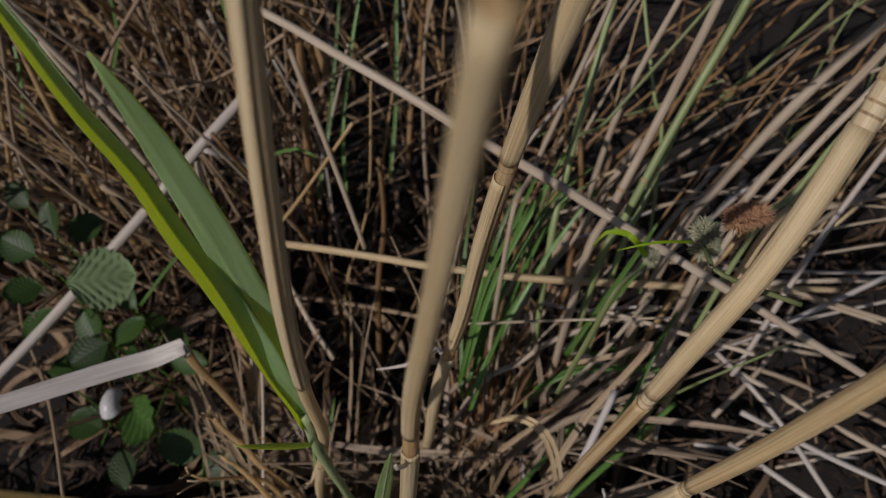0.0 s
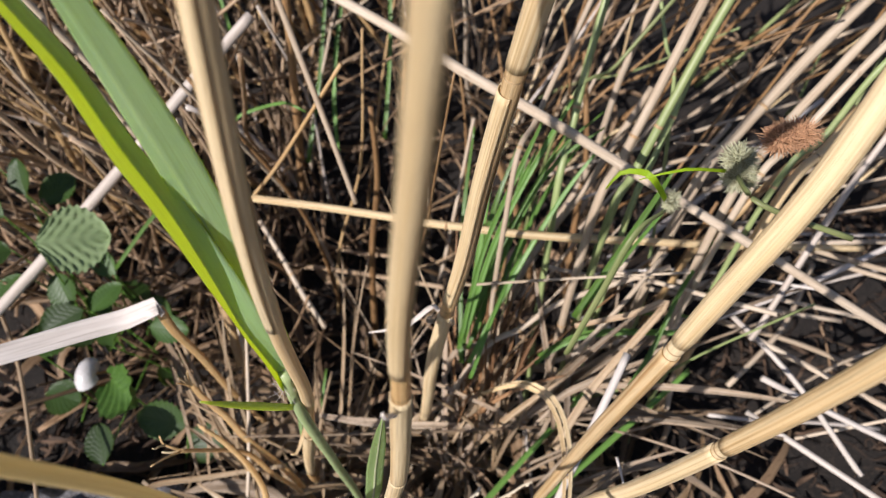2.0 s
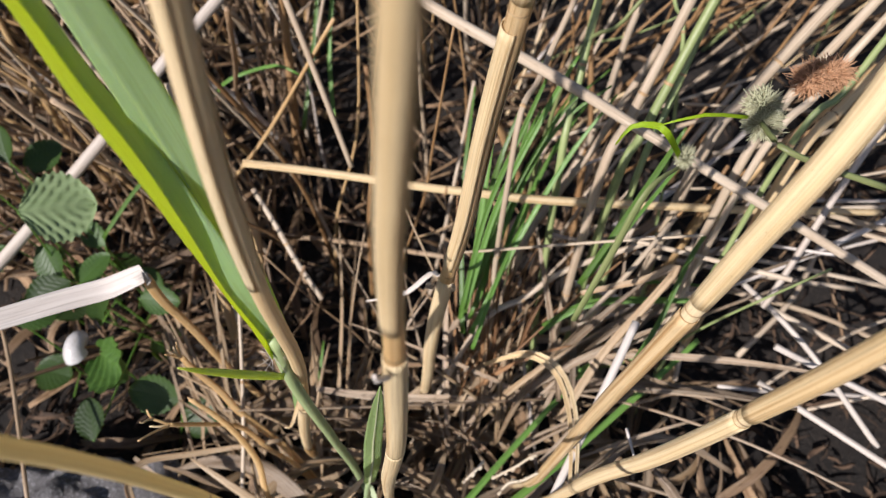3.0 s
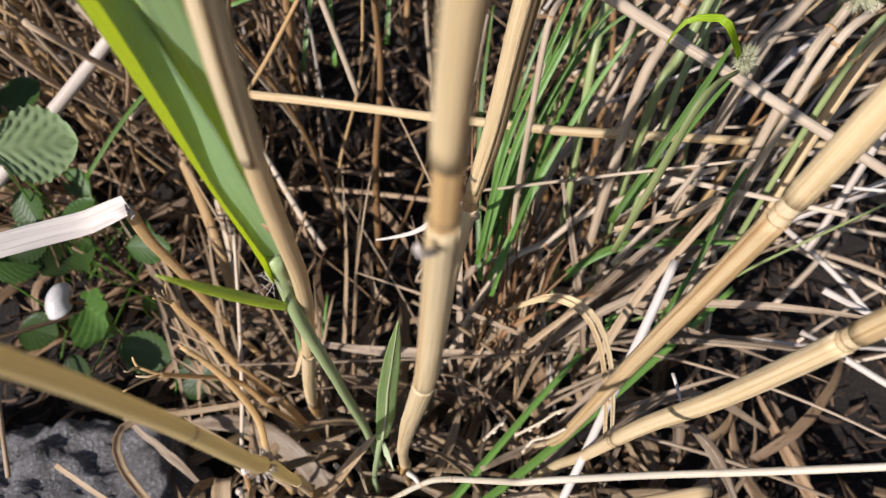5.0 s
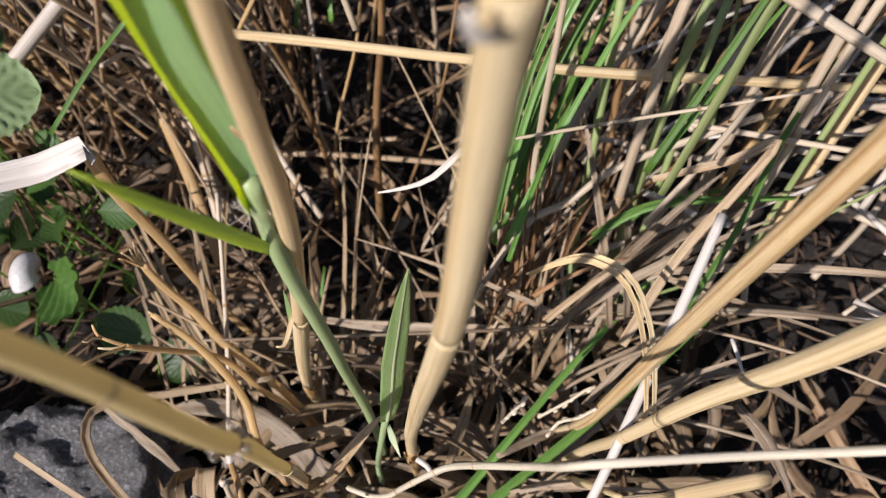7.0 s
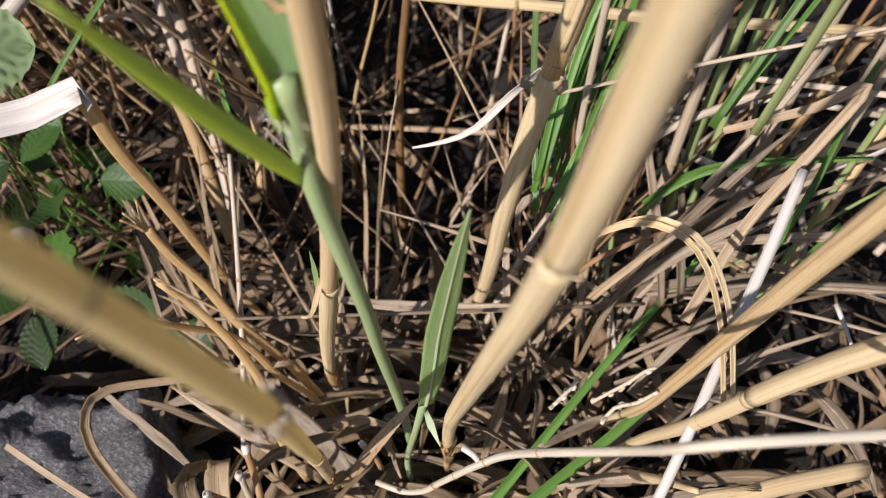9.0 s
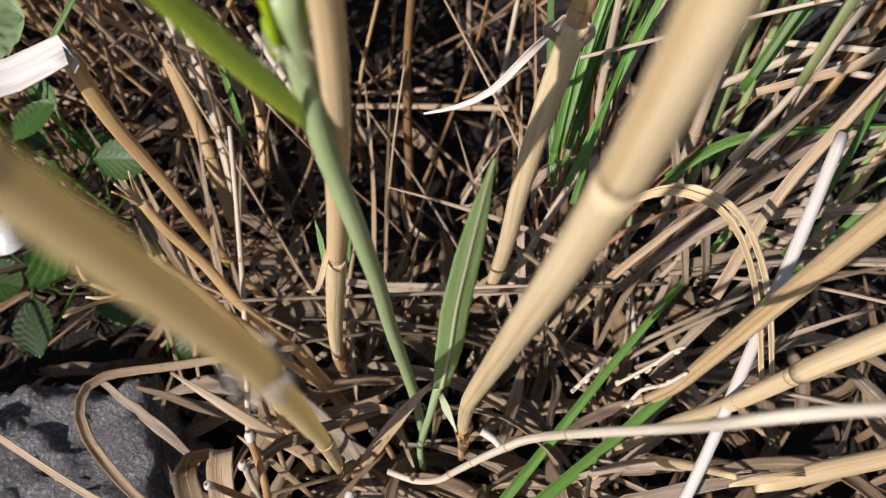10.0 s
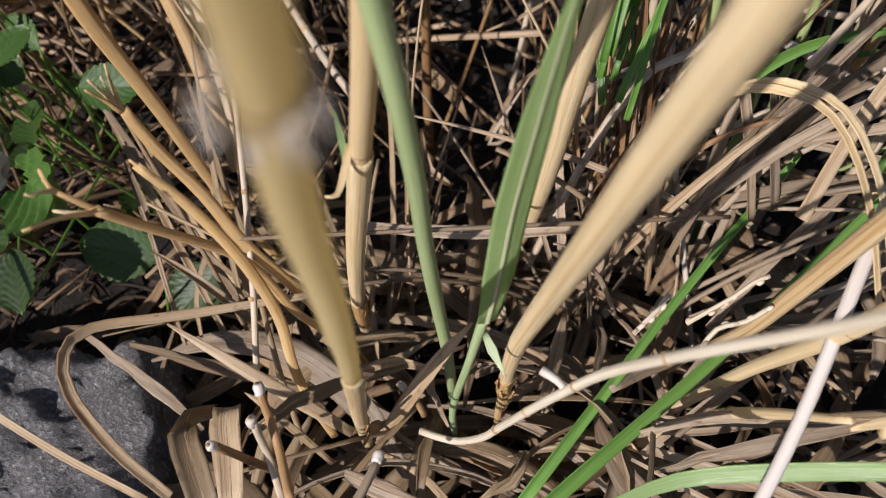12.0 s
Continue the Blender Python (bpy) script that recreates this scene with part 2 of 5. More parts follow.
def frames(C, hint):
    """Tangent, side and normal along a line; the normal stays near the hint."""
    T = np.gradient(C, axis=0)
    T /= np.linalg.norm(T, axis=1)[:, None] + 1e-12
    H = np.broadcast_to(np.asarray(hint, float), C.shape)
    Sd = np.cross(T, H)
    Sd /= np.linalg.norm(Sd, axis=1)[:, None] + 1e-9
    N = np.cross(Sd, T)
    return T, Sd, N


def tube(pts, radii, sides=12, step=0.006, soup=None, wobble=0.0, flat=1.0, hint=(0.31, -0.87, 0.38), seed=0, arc=None, cap=True):
    """A round or flattened stem through the points. arc: (from, to) in degrees leaves it open like a split sheath."""
    soup = soup or Soup()
    C, R, s = glide(pts, radii, step)
    R = R[:, 0]
    T, Sd, N = frames(C, hint)
    rng = np.random.RandomState(seed + 7)
    if wobble:
        k = len(C)
        C = C + (Sd.T * np.interp(s, np.linspace(0, s[-1], max(4, k // 4)), rng.randn(max(4, k // 4)) * wobble)).T
    if arc:
        ang = np.radians(np.linspace(arc[0], arc[1], sides + 1))
    else:
        ang = np.linspace(0, 2 * math.pi, sides, endpoint=False)
    m = len(ang)
    verts, uvs, faces = [], [], []
    off = rng.rand(2) * 3
    for i in range(len(C)):
        ring = C[i] + R[i] * (np.outer(np.cos(ang), Sd[i]) + flat * np.outer(np.sin(ang), N[i]))
        verts.extend(ring)
        uvs.extend((off[0] + a * max(radii), off[1] + s[i]) for a in ang)
    for i in range(len(C) - 1):
        for j in range(m - 1 if arc else m):
            a, b = i * m + j, i * m + (j + 1) % m
            faces.append((a, b, b + m, a + m))
    if cap and not arc:
        faces.append(tuple(range(m))[::-1])
        faces.append(tuple((len(C) - 1) * m + j for j in range(m)))
    soup.add(verts, faces, uvs)
    return soup


def ribbon(pts, widths, hint, fold=0.0, thick=0.00025, across=6, step=0.006, soup=None, twist=(0, 0), ripple=0.0, seed=0, curl=0.0, share=0.5):
    """A leaf blade with thickness. fold: degrees by which the halves rise from the midrib (one number, or left and right); share: the left half's part of the width, one number or several along the leaf; curl: bends the section into an arc;
    twist: degrees at the two ends about its length."""
    soup = soup or Soup()
    C, W, s = glide(pts, widths, step)
    W = W[:, 0]
    T, Sd, N = frames(C, hint)
    rng = np.random.RandomState(seed + 3)
    tw = np.radians(np.interp(s, [0, s[-1]], twist))
    rip = np.interp(s, np.linspace(0, s[-1], 9), rng.randn(9)) * ripple
    q = np.linspace(-1, 1, across + 1)
    share = share if isinstance(share, tuple) else (share, share)
    verts, uvs, faces = [], [], []
    off = rng.rand(2) * 3
    m = across + 1
    for i in range(len(C)):
        sd = Sd[i] * math.cos(tw[i]) + N[i] * math.sin(tw[i])
        nn = N[i] * math.cos(tw[i]) - Sd[i] * math.sin(tw[i])
        fl, fr = fold if isinstance(fold, tuple) else (fold, fold)
        f = np.radians(np.where(q < 0, fl, fr))
        left = float(np.interp(s[i] / s[-1], np.linspace(0, 1, len(share)), share))
        h = np.where(q < 0, left, 1 - left) * W[i]
        x = q * h * np.cos(f)
        y = np.abs(q) * h * np.sin(f) + curl * h * q * q + rip[i] * h * (np.sin(3 * q + i * 0.7) - math.sin(i * 0.7))
        x = x / np.sqrt(1 + (curl * q) ** 2)
        th = thick * (1 + 1.6 * np.exp(-(q / 0.16) ** 2))
        row = C[i] + np.outer(x, sd) + np.outer(y, nn)
        verts.extend(row + np.outer(th, nn) * 0.5)
        verts.extend(row - np.outer(th, nn) * 0.5)
        uvs.extend([(off[0] + a, off[1] + s[i]) for a in q * h] * 2)
    k = 2 * m
    for i in range(len(C) - 1):
        a, b = i * k, (i + 1) * k
        for j in range(across):
            faces.append((a + j, a + j + 1, b + j + 1, b + j))
            faces.append((a + m + j + 1, a + m + j, b + m + j, b + m + j + 1))
        faces.append((a, b, b + m, a + m))
        faces.append((a + across, a + m + across, b + m + across, b + across))
    e = (len(C) - 1) * k
    for j in range(across):
        faces.append((j, j + m, j + m + 1, j + 1))
        faces.append((e + j, e + j + 1, e + j + m + 1, e + j + m))
    soup.add(verts, faces, uvs)
    return soup


def midrib(pts, hint, width, parent, material, lift=0.0003, seed=0):
    """The pale rib along the middle of a leaf."""
    P = [Vector(p) + Vector(hint).normalized() * lift for p in pts]
    return part("midrib", tube(P, [width * (1 - 0.7 * k / (len(P) - 1)) for k in range(len(P))], 6, 0.006, flat=0.5, hint=hint, seed=seed, cap=False), material, parent, "pale midrib")


def along(pts, u):
    """The place and direction at the share u of a line's length."""
    C, _, s = glide(pts, [0] * len(pts), 0.004)
    d = u * s[-1]
    p = np.array([np.interp(d, s, C[:, k]) for k in range(3)])
    q = np.array([np.interp(min(d + 0.003, s[-1]), s, C[:, k]) for k in range(3)])
    r = np.array([np.interp(max(d - 0.003, 0), s, C[:, k]) for k in range(3)])
    return p, (q - r) / np.linalg.norm(q - r)


def span(pts, u0, u1, n=7):
    return [along(pts, u0 + (u1 - u0) * k / (n - 1))[0] for k in range(n)]


def node_ring(p, d, r, parent, bulge=1.045, h=0.0002, seed=0):
    """The dark scar and swelling at a cane's joint; also shadow bars low on one cane."""
    pts = [p - d * h * 1.6, p - d * h * 0.5, p + d * h * 0.5, p + d * h * 1.6]
    return part("node", tube(pts, [r * 1.02, r * bulge, r * bulge, r * 1.03], 14, 0.0005, seed=seed, cap=False), NODE_DARK, parent, "dark ring at the joint, low on one cane a shadow bar")


# ---- ground ----
def ground_z(x, y):
    z = -0.035 - 0.05 * math.exp(-(((x + 0.02) / 0.10) ** 2 + ((y - 0.30) / 0.08) ** 2)) + 0.02 * math.exp(-((y - 0.06) / 0.08) ** 2) - 0.02 * math.exp(-(((x - 0.14) / 0.09) ** 2 + ((y - 0.2) / 0.09) ** 2))
    z += 0.010 * noise.noise(Vector((x * 14, y * 14, 0))) + 0.004 * noise.noise(Vector((x * 60, y * 60, 3)))
    return z


def build_ground():
    """One sheet: fine round the clump, coarser outwards to the horizon."""
    cuts = [-900, -300, -90, -30, -10, -4, -1.8, -1.0] + [round(-0.7 + 0.0125 * k, 4) for k in range(113)] + [1.0, 1.8, 4, 10, 30, 90, 300, 900]
    s = Soup()
    n = len(cuts)
    verts, uvs, faces = [], [], []
    for y in cuts:
        for x in cuts:
            verts.append((x, y + 0.2, ground_z(x, y + 0.2)))
            uvs.append((x, y))
    for j in range(n - 1):
        for i in range(n - 1):
            a = j * n + i
            faces.append((a, a + 1, a + n + 1, a + n))
    s.add(verts, faces, uvs)
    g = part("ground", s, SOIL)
    tagged(g, "near-black soil under the dead reeds", "ground", kind="structure")


build_ground()


def build_stone(name, centre, size, seed, turn=0.0, label="rough weathered grey stone in the litter"):
    """A rough stone: a ball pushed towards a block with faceted flanks and a pitted face."""
    bm = bmesh.new()
    bmesh.ops.create_icosphere(bm, subdivisions=6, radius=1.0)
    c, s = math.cos(turn), math.sin(turn)
    for v in bm.verts:
        p = v.co.copy()
        k = max(abs(p.x), abs(p.y), abs(p.z))
        p = p.lerp(p / k, 0.62)
        q = Vector((p.x * size[0], p.y * size[1], p.z * size[2]))
        o = Vector((seed, 0, 0))
        q += p.normalized() * (0.011 * noise.noise(q * 30 + o) + 0.006 * noise.noise(q * 90 + o) + 0.0026 * noise.noise(q * 260 + o) + 0.0022 * noise.noise(q * 600 + o) + 0.0012 * noise.noise(q * 1500 + o))
        v.co = Vector((c * q.x - s * q.y, s * q.x + c * q.y, q.z)) + Vector(centre)
    me = bpy.data.meshes.new(name)
    bm.to_mesh(me)
    bm.free()
    me.materials.append(STONE)
    ob = new(name, me)
    for poly in me.polygons:
        poly.use_smooth = True
    return tagged(ob, label, "stone")


build_stone("stone", (-0.208, 0.066, -0.014), (0.085, 0.062, 0.045), 4.0, 0.25)


# ---- the near reed canes ----
def cane(label, pts, radii, nodes=(), sheaths=(), material=None, group="dry reed canes", seed=0, name="reed_cane"):
    """A dry cane: culm, a dark ring at each joint (height), and sheaths (from, to, looseness, open degrees, turn, material) hugging it."""
    top = thing(name, label, "reed", group)
    radii = [float(np.interp(p[2], [h for h, _ in radii], [r for _, r in radii])) for p in pts]
    C, _, run = glide(pts, radii, 0.004)
    share = lambda h: float(np.interp(h, C[:, 2], run / run[-1]))
    nodes = [share(h) for h in nodes]
    sheaths = [(share(a), share(c), lo, g, tn, mt) for a, c, lo, g, tn, mt in sheaths]
    part("culm", tube(pts, radii, 16, 0.004, wobble=0.0001, seed=seed), material or STRAW, top)
    for k, u in enumerate(nodes):
        p, d = along(pts, u)
        r = float(np.interp(p[2], [q[2] for q in pts], radii))
        node_ring(p, d, r, top, seed=seed + k)
    for k, (u0, u1, loose, gap, turn, tissue) in enumerate(sheaths):
        q = span(pts, u0, u1, 9)
        rr = [float(np.interp(p[2], [c[2] for c in pts], radii)) for p in q]
        rad = [r * (1.02 + (loose - 1.02) * min(1, j / 2) * (1 if j < 8 else 0.6)) for j, r in enumerate(rr)]
        sh = tube(q, rad, 18, 0.004, arc=(turn + gap / 2, turn + 360 - gap / 2), seed=seed + k + 20)
        ob = part("sheath", sh, tissue, top, "pale papery leaf sheath, split along its length")
        so = ob.modifiers.new("thickness", 'SOLIDIFY')
        so.thickness = 0.0002
    return top


CANE_1 = [(-0.0792, 0.1461, -0.0270), (-0.0756, 0.1382, 0.0099), (-0.0704, 0.1282, 0.0552), (-0.0622, 0.1197, 0.1019), (-0.0524, 0.1107, 0.1485), (-0.0429, 0.1006, 0.1935), (-0.0341, 0.0889, 0.2399), (-0.0285, 0.0778, 0.2868), (-0.0229, 0.0707, 0.3328), (-0.0169, 0.0697, 0.3804), (-0.0103, 0.0716, 0.4280), (-0.0039, 0.0744, 0.4759)]
cane_a = cane("tall straw-coloured reed cane with a loose split sheath", CANE_1,
     [(0, 0.0014), (0.05, 0.0015), (0.08, 0.0018), (0.10, 0.0019), (0.16, 0.0020), (0.24, 0.0018), (0.30, 0.0017), (0.34, 0.0017), (0.45, 0.0017)],
     nodes=(0.158,), sheaths=((0.298, 0.475, 1.09, 110, 40, SHEATH), (0.0, 0.156, 1.06, 24, 270, SHEATH)), seed=1, material=STRAW)

CANE_2 = [(-0.0347, 0.1168, -0.0357), (-0.0326, 0.1097, 0.0070), (-0.0301, 0.1029, 0.0500), (-0.0260, 0.0958, 0.1018), (-0.0198, 0.0841, 0.1533), (-0.0135, 0.0723, 0.2030), (-0.0061, 0.0626, 0.2530), (-0.0009, 0.0560, 0.3019), (0.0037, 0.0490, 0.3490), (0.0103, 0.0374, 0.3974), (0.0163, 0.0248, 0.4437)]
cane_b = cane("straw-coloured reed cane leaning outwards, ringed at its joints", CANE_2,
     [(0, 0.0011), (0.05, 0.0012), (0.075, 0.0016), (0.115, 0.0018), (0.2, 0.0018), (0.215, 0.0019), (0.25, 0.0018), (0.29, 0.0017), (0.318, 0.0016), (0.35, 0.0014), (0.40, 0.0011), (0.45, 0.0010)],
     nodes=(0.3180,), sheaths=((0.062, 0.2498, 1.05, 26, 270, SHEATH), (0.2492, 0.3165, 1.04, 20, 270, SHEATH), (0.3290, 0.4437, 1.12, 130, 15, SHEATH)), seed=2, material=GOLD_STRAW)

CANE_3 = [(-0.0302, 0.1933, -0.0541), (-0.0272, 0.1837, -0.0183), (-0.0220, 0.1685, 0.0285), (-0.0165, 0.1566, 0.0769), (-0.0116, 0.1487, 0.1258), (-0.0050, 0.1430, 0.1735), (0.0040, 0.1383, 0.2230), (0.0112, 0.1340, 0.2733), (0.0194, 0.1282, 0.3218), (0.0293, 0.1193, 0.3711), (0.0386, 0.1071, 0.4205), (0.0482, 0.0944, 0.4699)]
cane("grooved dry reed cane with a torn grey joint", CANE_3,
     [(-0.05, 0.0018), (0.05, 0.0020), (0.17, 0.0023), (0.3, 0.0023), (0.47, 0.0026)],
     nodes=(0.193, 0.311), sheaths=((0.0, 0.189, 1.16, 110, 250, SHEATH), (0.198, 0.306, 1.10, 80, 60, SHEATH), (0.314, 0.469, 1.22, 50, 30, SHEATH)), seed=3, material=TAN_SHEATH)

CANE_4 = [(0.0208, 0.1291, -0.0063), (0.0252, 0.1219, 0.0312), (0.0304, 0.1133, 0.0663), (0.0349, 0.1086, 0.1026), (0.0391, 0.1045, 0.1390), (0.0429, 0.1002, 0.1743), (0.0473, 0.0959, 0.2106), (0.0535, 0.0931, 0.2468), (0.0621, 0.0941, 0.2818), (0.0759, 0.1019, 0.3175), (0.0948, 0.1251, 0.3536), (0.1129, 0.1498, 0.3885)]
cane("pale dry reed cane leaning far over, dark-ringed above", CANE_4,
     [(0, 0.0015), (0.1, 0.0017), (0.16, 0.0018), (0.22, 0.0020), (0.258, 0.0019), (0.275, 0.0024), (0.36, 0.0027)],
     nodes=(0.261, 0.343, 0.345), sheaths=((0.05, 0.2585, 1.10, 60, 270, TAN_SHEATH), (0.264, 0.341, 1.05, 16, 270, SHEATH), (0.348, 0.388, 1.06, 30, 270, SHEATH)), seed=4)

CANE_5 = [(0.0190, 0.1140, -0.0050), (0.0295, 0.1035, 0.0652), (0.0352, 0.0930, 0.1131), (0.0457, 0.0860, 0.1637), (0.0560, 0.0785, 0.2060), (0.0655, 0.0722, 0.2500), (0.0745, 0.0664, 0.2960), (0.0825, 0.0615, 0.3430), (0.0905, 0.0570, 0.3900)]
# rings at 0.120 and 0.1427 are cast shadow bars drawn as nodes
cane("smooth yellow-white reed cane lying out low", CANE_5,
     [(0, 0.0016), (0.1, 0.0018), (0.15, 0.0020), (0.2, 0.0021), (0.24, 0.0020), (0.4, 0.0020)],
     nodes=(0.120, 0.1427, 0.2536), sheaths=((0.256, 0.389, 1.06, 30, 270, SHEATH), (0.145, 0.252, 1.05, 30, 270, SHEATH)), seed=5)

CANE_L = [(-0.0757, 0.1045, -0.0050), (-0.0711, 0.0985, 0.0247), (-0.0666, 0.0926, 0.0537), (-0.0611, 0.0855, 0.0888), (-0.0548, 0.0777, 0.1247), (-0.0485, 0.0693, 0.1601), (-0.0430, 0.0613, 0.1935), (-0.0382, 0.0542, 0.2269), (-0.0330, 0.0460, 0.2577), (-0.0358, 0.0420, 0.2890), (-0.0378, 0.0360, 0.3216), (-0.0400, 0.0288, 0.3534), (-0.0398, 0.0230, 0.3742), (-0.0410, 0.0176, 0.3957), (-0.0430, 0.0131, 0.4147)]
near_cane = cane("thick straw-yellow reed cane close by, with a white-fringed joint", CANE_L,
     [(0, 0.0013), (0.1, 0.0014), (0.16, 0.0014), (0.2, 0.0015), (0.235, 0.0016), (0.25, 0.0014), (0.28, 0.0013), (0.42, 0.0013)],
     nodes=(0.159, 0.2435, 0.2803, 0.368), sheaths=((0.0, 0.156, 1.12, 40, 200, SHEATH),), seed=6, material=YELLOW_CANE)



def foot(parent, pts, z0, z1, r, seed):
    """The shrivelled brown sheath remains at the foot of a cane, torn at the upper edge."""
    C, _, run = glide(pts, [0.001] * len(pts), 0.004)
    at = lambda z: np.array([np.interp(z, C[:, 2], C[:, k]) for k in range(3)])
    zs = np.linspace(z0, z1, 7)
    rng = random.Random(seed)
    part("foot_sheath", tube([at(z) for z in zs], [r * (0.82 + 0.3 * k / 6 + rng.uniform(-0.10, 0.10)) for k in range(7)], 14, 0.0025, wobble=0.0004, seed=seed), FOOT, parent, "shrivelled brown sheath at the foot")
    for k in range(5):
        a = rng.uniform(0, 6.28)
        side = np.array((math.cos(a), math.sin(a), 0.0))
        z = rng.uniform(z0 + 0.4 * (z1 - z0), z1)
        b = at(z) + side * r * 0.9
        e = at(z + rng.uniform(0.006, 0.014)) + side * r * rng.uniform(1.15, 1.7)
        part("torn_shred", ribbon([b, (b + e) / 2 + side * r * 0.15, e], [0.0012, 0.0014, 0.0004], tuple(side), fold=20, seed=seed + k), FOOT, parent)


fringe = Soup()
rng = random.Random(8)
for k in range(60):
    a = rng.uniform(0, 6.28)
    b = Vector((-0.0353, 0.0497, 0.2428)) + Vector((math.cos(a), math.sin(a), 0)) * 0.0018
    e = b + Vector((math.cos(a) * 0.0009, math.sin(a) * 0.0009, rng.uniform(-0.0028, 0.0022)))
    tube([b, (b + e) / 2 + Vector((math.cos(a), math.sin(a), 0)) * 0.0005, e], [0.00012, 0.0001, 0.00004], 4, 0.002, fringe, seed=k)
part("fringe", fringe, WHITE_STRAW, near_cane, "white fringe of hairs at the joint")
foot(cane_a, CANE_1, 0.030, 0.062, 0.0021, 441)
foot(cane_b, CANE_2, 0.035, 0.074, 0.0020, 442)
foot(near_cane, CANE_L, 0.045, 0.078, 0.0017, 443)


# ---- the living green reed and its shoot ----
def green_reed():
    top = thing("green_reed", "living blue-green reed stem with broad folded leaves", "reed")
    G = [(-0.0482, 0.1224, -0.0109), (-0.0465, 0.1188, 0.0208), (-0.0449, 0.1149, 0.0545), (-0.0442, 0.1123, 0.0825), (-0.0432, 0.1080, 0.1096), (-0.0418, 0.1029, 0.1373), (-0.0401, 0.0980, 0.1648), (-0.0393, 0.0939, 0.1913), (-0.0395, 0.0917, 0.2182), (-0.0389, 0.0915, 0.2436)]
    part("culm", tube(G, [0.0016, 0.0016, 0.0016, 0.0017, 0.0017, 0.0016, 0.0016, 0.0016, 0.0017, 0.0018], 14, 0.004, seed=31), REED_GREEN, top)
    # the outer leaf bends back along its midrib, one half to the light
    H = (0.10, -0.70, 0.70)
    L = [(-0.0405, 0.0920, 0.2372), (-0.0419, 0.0910, 0.2536), (-0.0437, 0.0905, 0.2697), (-0.0467, 0.0935, 0.2868), (-0.0509, 0.0972, 0.3045), (-0.0557, 0.0997, 0.3212), (-0.0601, 0.1028, 0.3371), (-0.0669, 0.1057, 0.3522), (-0.0733, 0.1101, 0.3679), (-0.0804, 0.1150, 0.3840)]
    part("leaf", ribbon(L, [0.0096, 0.0082, 0.0074, 0.0092, 0.0098, 0.0088, 0.0076, 0.0060, 0.0050, 0.0020], H, fold=(86, 2), across=12, seed=32, share=(0.35, 0.22, 0.22, 0.48, 0.61, 0.66, 0.63, 0.60, 0.56, 0.50)), REED_LEAF, top, "bright yellow-green leaf folded along its midrib")
    midrib(L, H, 0.00045, top, PALE_RIB, 0.0001, seed=37)
    # the inner leaf lies just behind it, in its shade but for the tip
    L2 = [(-0.0386, 0.0917, 0.2412), (-0.0419, 0.0955, 0.2674), (-0.0449, 0.0979, 0.2932), (-0.0472, 0.0991, 0.3138), (-0.0491, 0.0994, 0.3314), (-0.0507, 0.0993, 0.3473), (-0.0523, 0.0987, 0.3630), (-0.0534, 0.0980, 0.3746)]
    part("leaf", ribbon(L2, [0.0056, 0.0076, 0.0084, 0.0084, 0.0076, 0.0062, 0.0036, 0.0005], (0.0, -0.66, 0.75), fold=(4, -16), across=12, seed=33, share=0.32), REED_LEAF, top, "blue-green inner leaf with a pale midrib")
    midrib(L2[:6], (0.0, -0.66, 0.75), 0.0006, top, PALE_RIB, 0.0001, seed=36)
    S = [(-0.0400, 0.0917, 0.2208), (-0.0412, 0.0858, 0.2348), (-0.0427, 0.0788, 0.2516), (-0.0441, 0.0727, 0.2664), (-0.0452, 0.0674, 0.2794)]
    part("leaf", ribbon(S, [0.0020, 0.0029, 0.0028, 0.0019, 0.0003], (0.67, -0.665, -0.25), fold=(8, 14), across=6, seed=34), REED_LEAF, top, "narrow side leaf, pale green")
    # collar hairs
    hair = Soup()
    rng = random.Random(5)
    for k in range(26):
        a = Vector((-0.0405, 0.092, 0.2365)) + Vector((rng.uniform(-1, 1), rng.uniform(-1, 0.2), rng.uniform(-0.4, 0.6))) * 0.0026
        b = a + Vector((rng.uniform(-1, 1), rng.uniform(-1, 0.4), rng.uniform(-0.9, 0.3))) * 0.0035
        tube([a, (a + b) / 2 + Vector((0, 0, -0.0004)), b], [0.00008, 0.00006, 0.00003], 4, 0.002, hair, seed=k)
    part("collar_hair", hair, WHITE_STRAW, top, "tuft of fine white hairs")
    part("collar", tube([(-0.0409, 0.0926, 0.2335), (-0.0405, 0.092, 0.2369), (-0.0403, 0.0915, 0.2395)], [0.0017, 0.0018, 0.0017], 14, 0.001, seed=35), GREEN_LEAF, top, "yellow-green leaf collar")


green_reed()


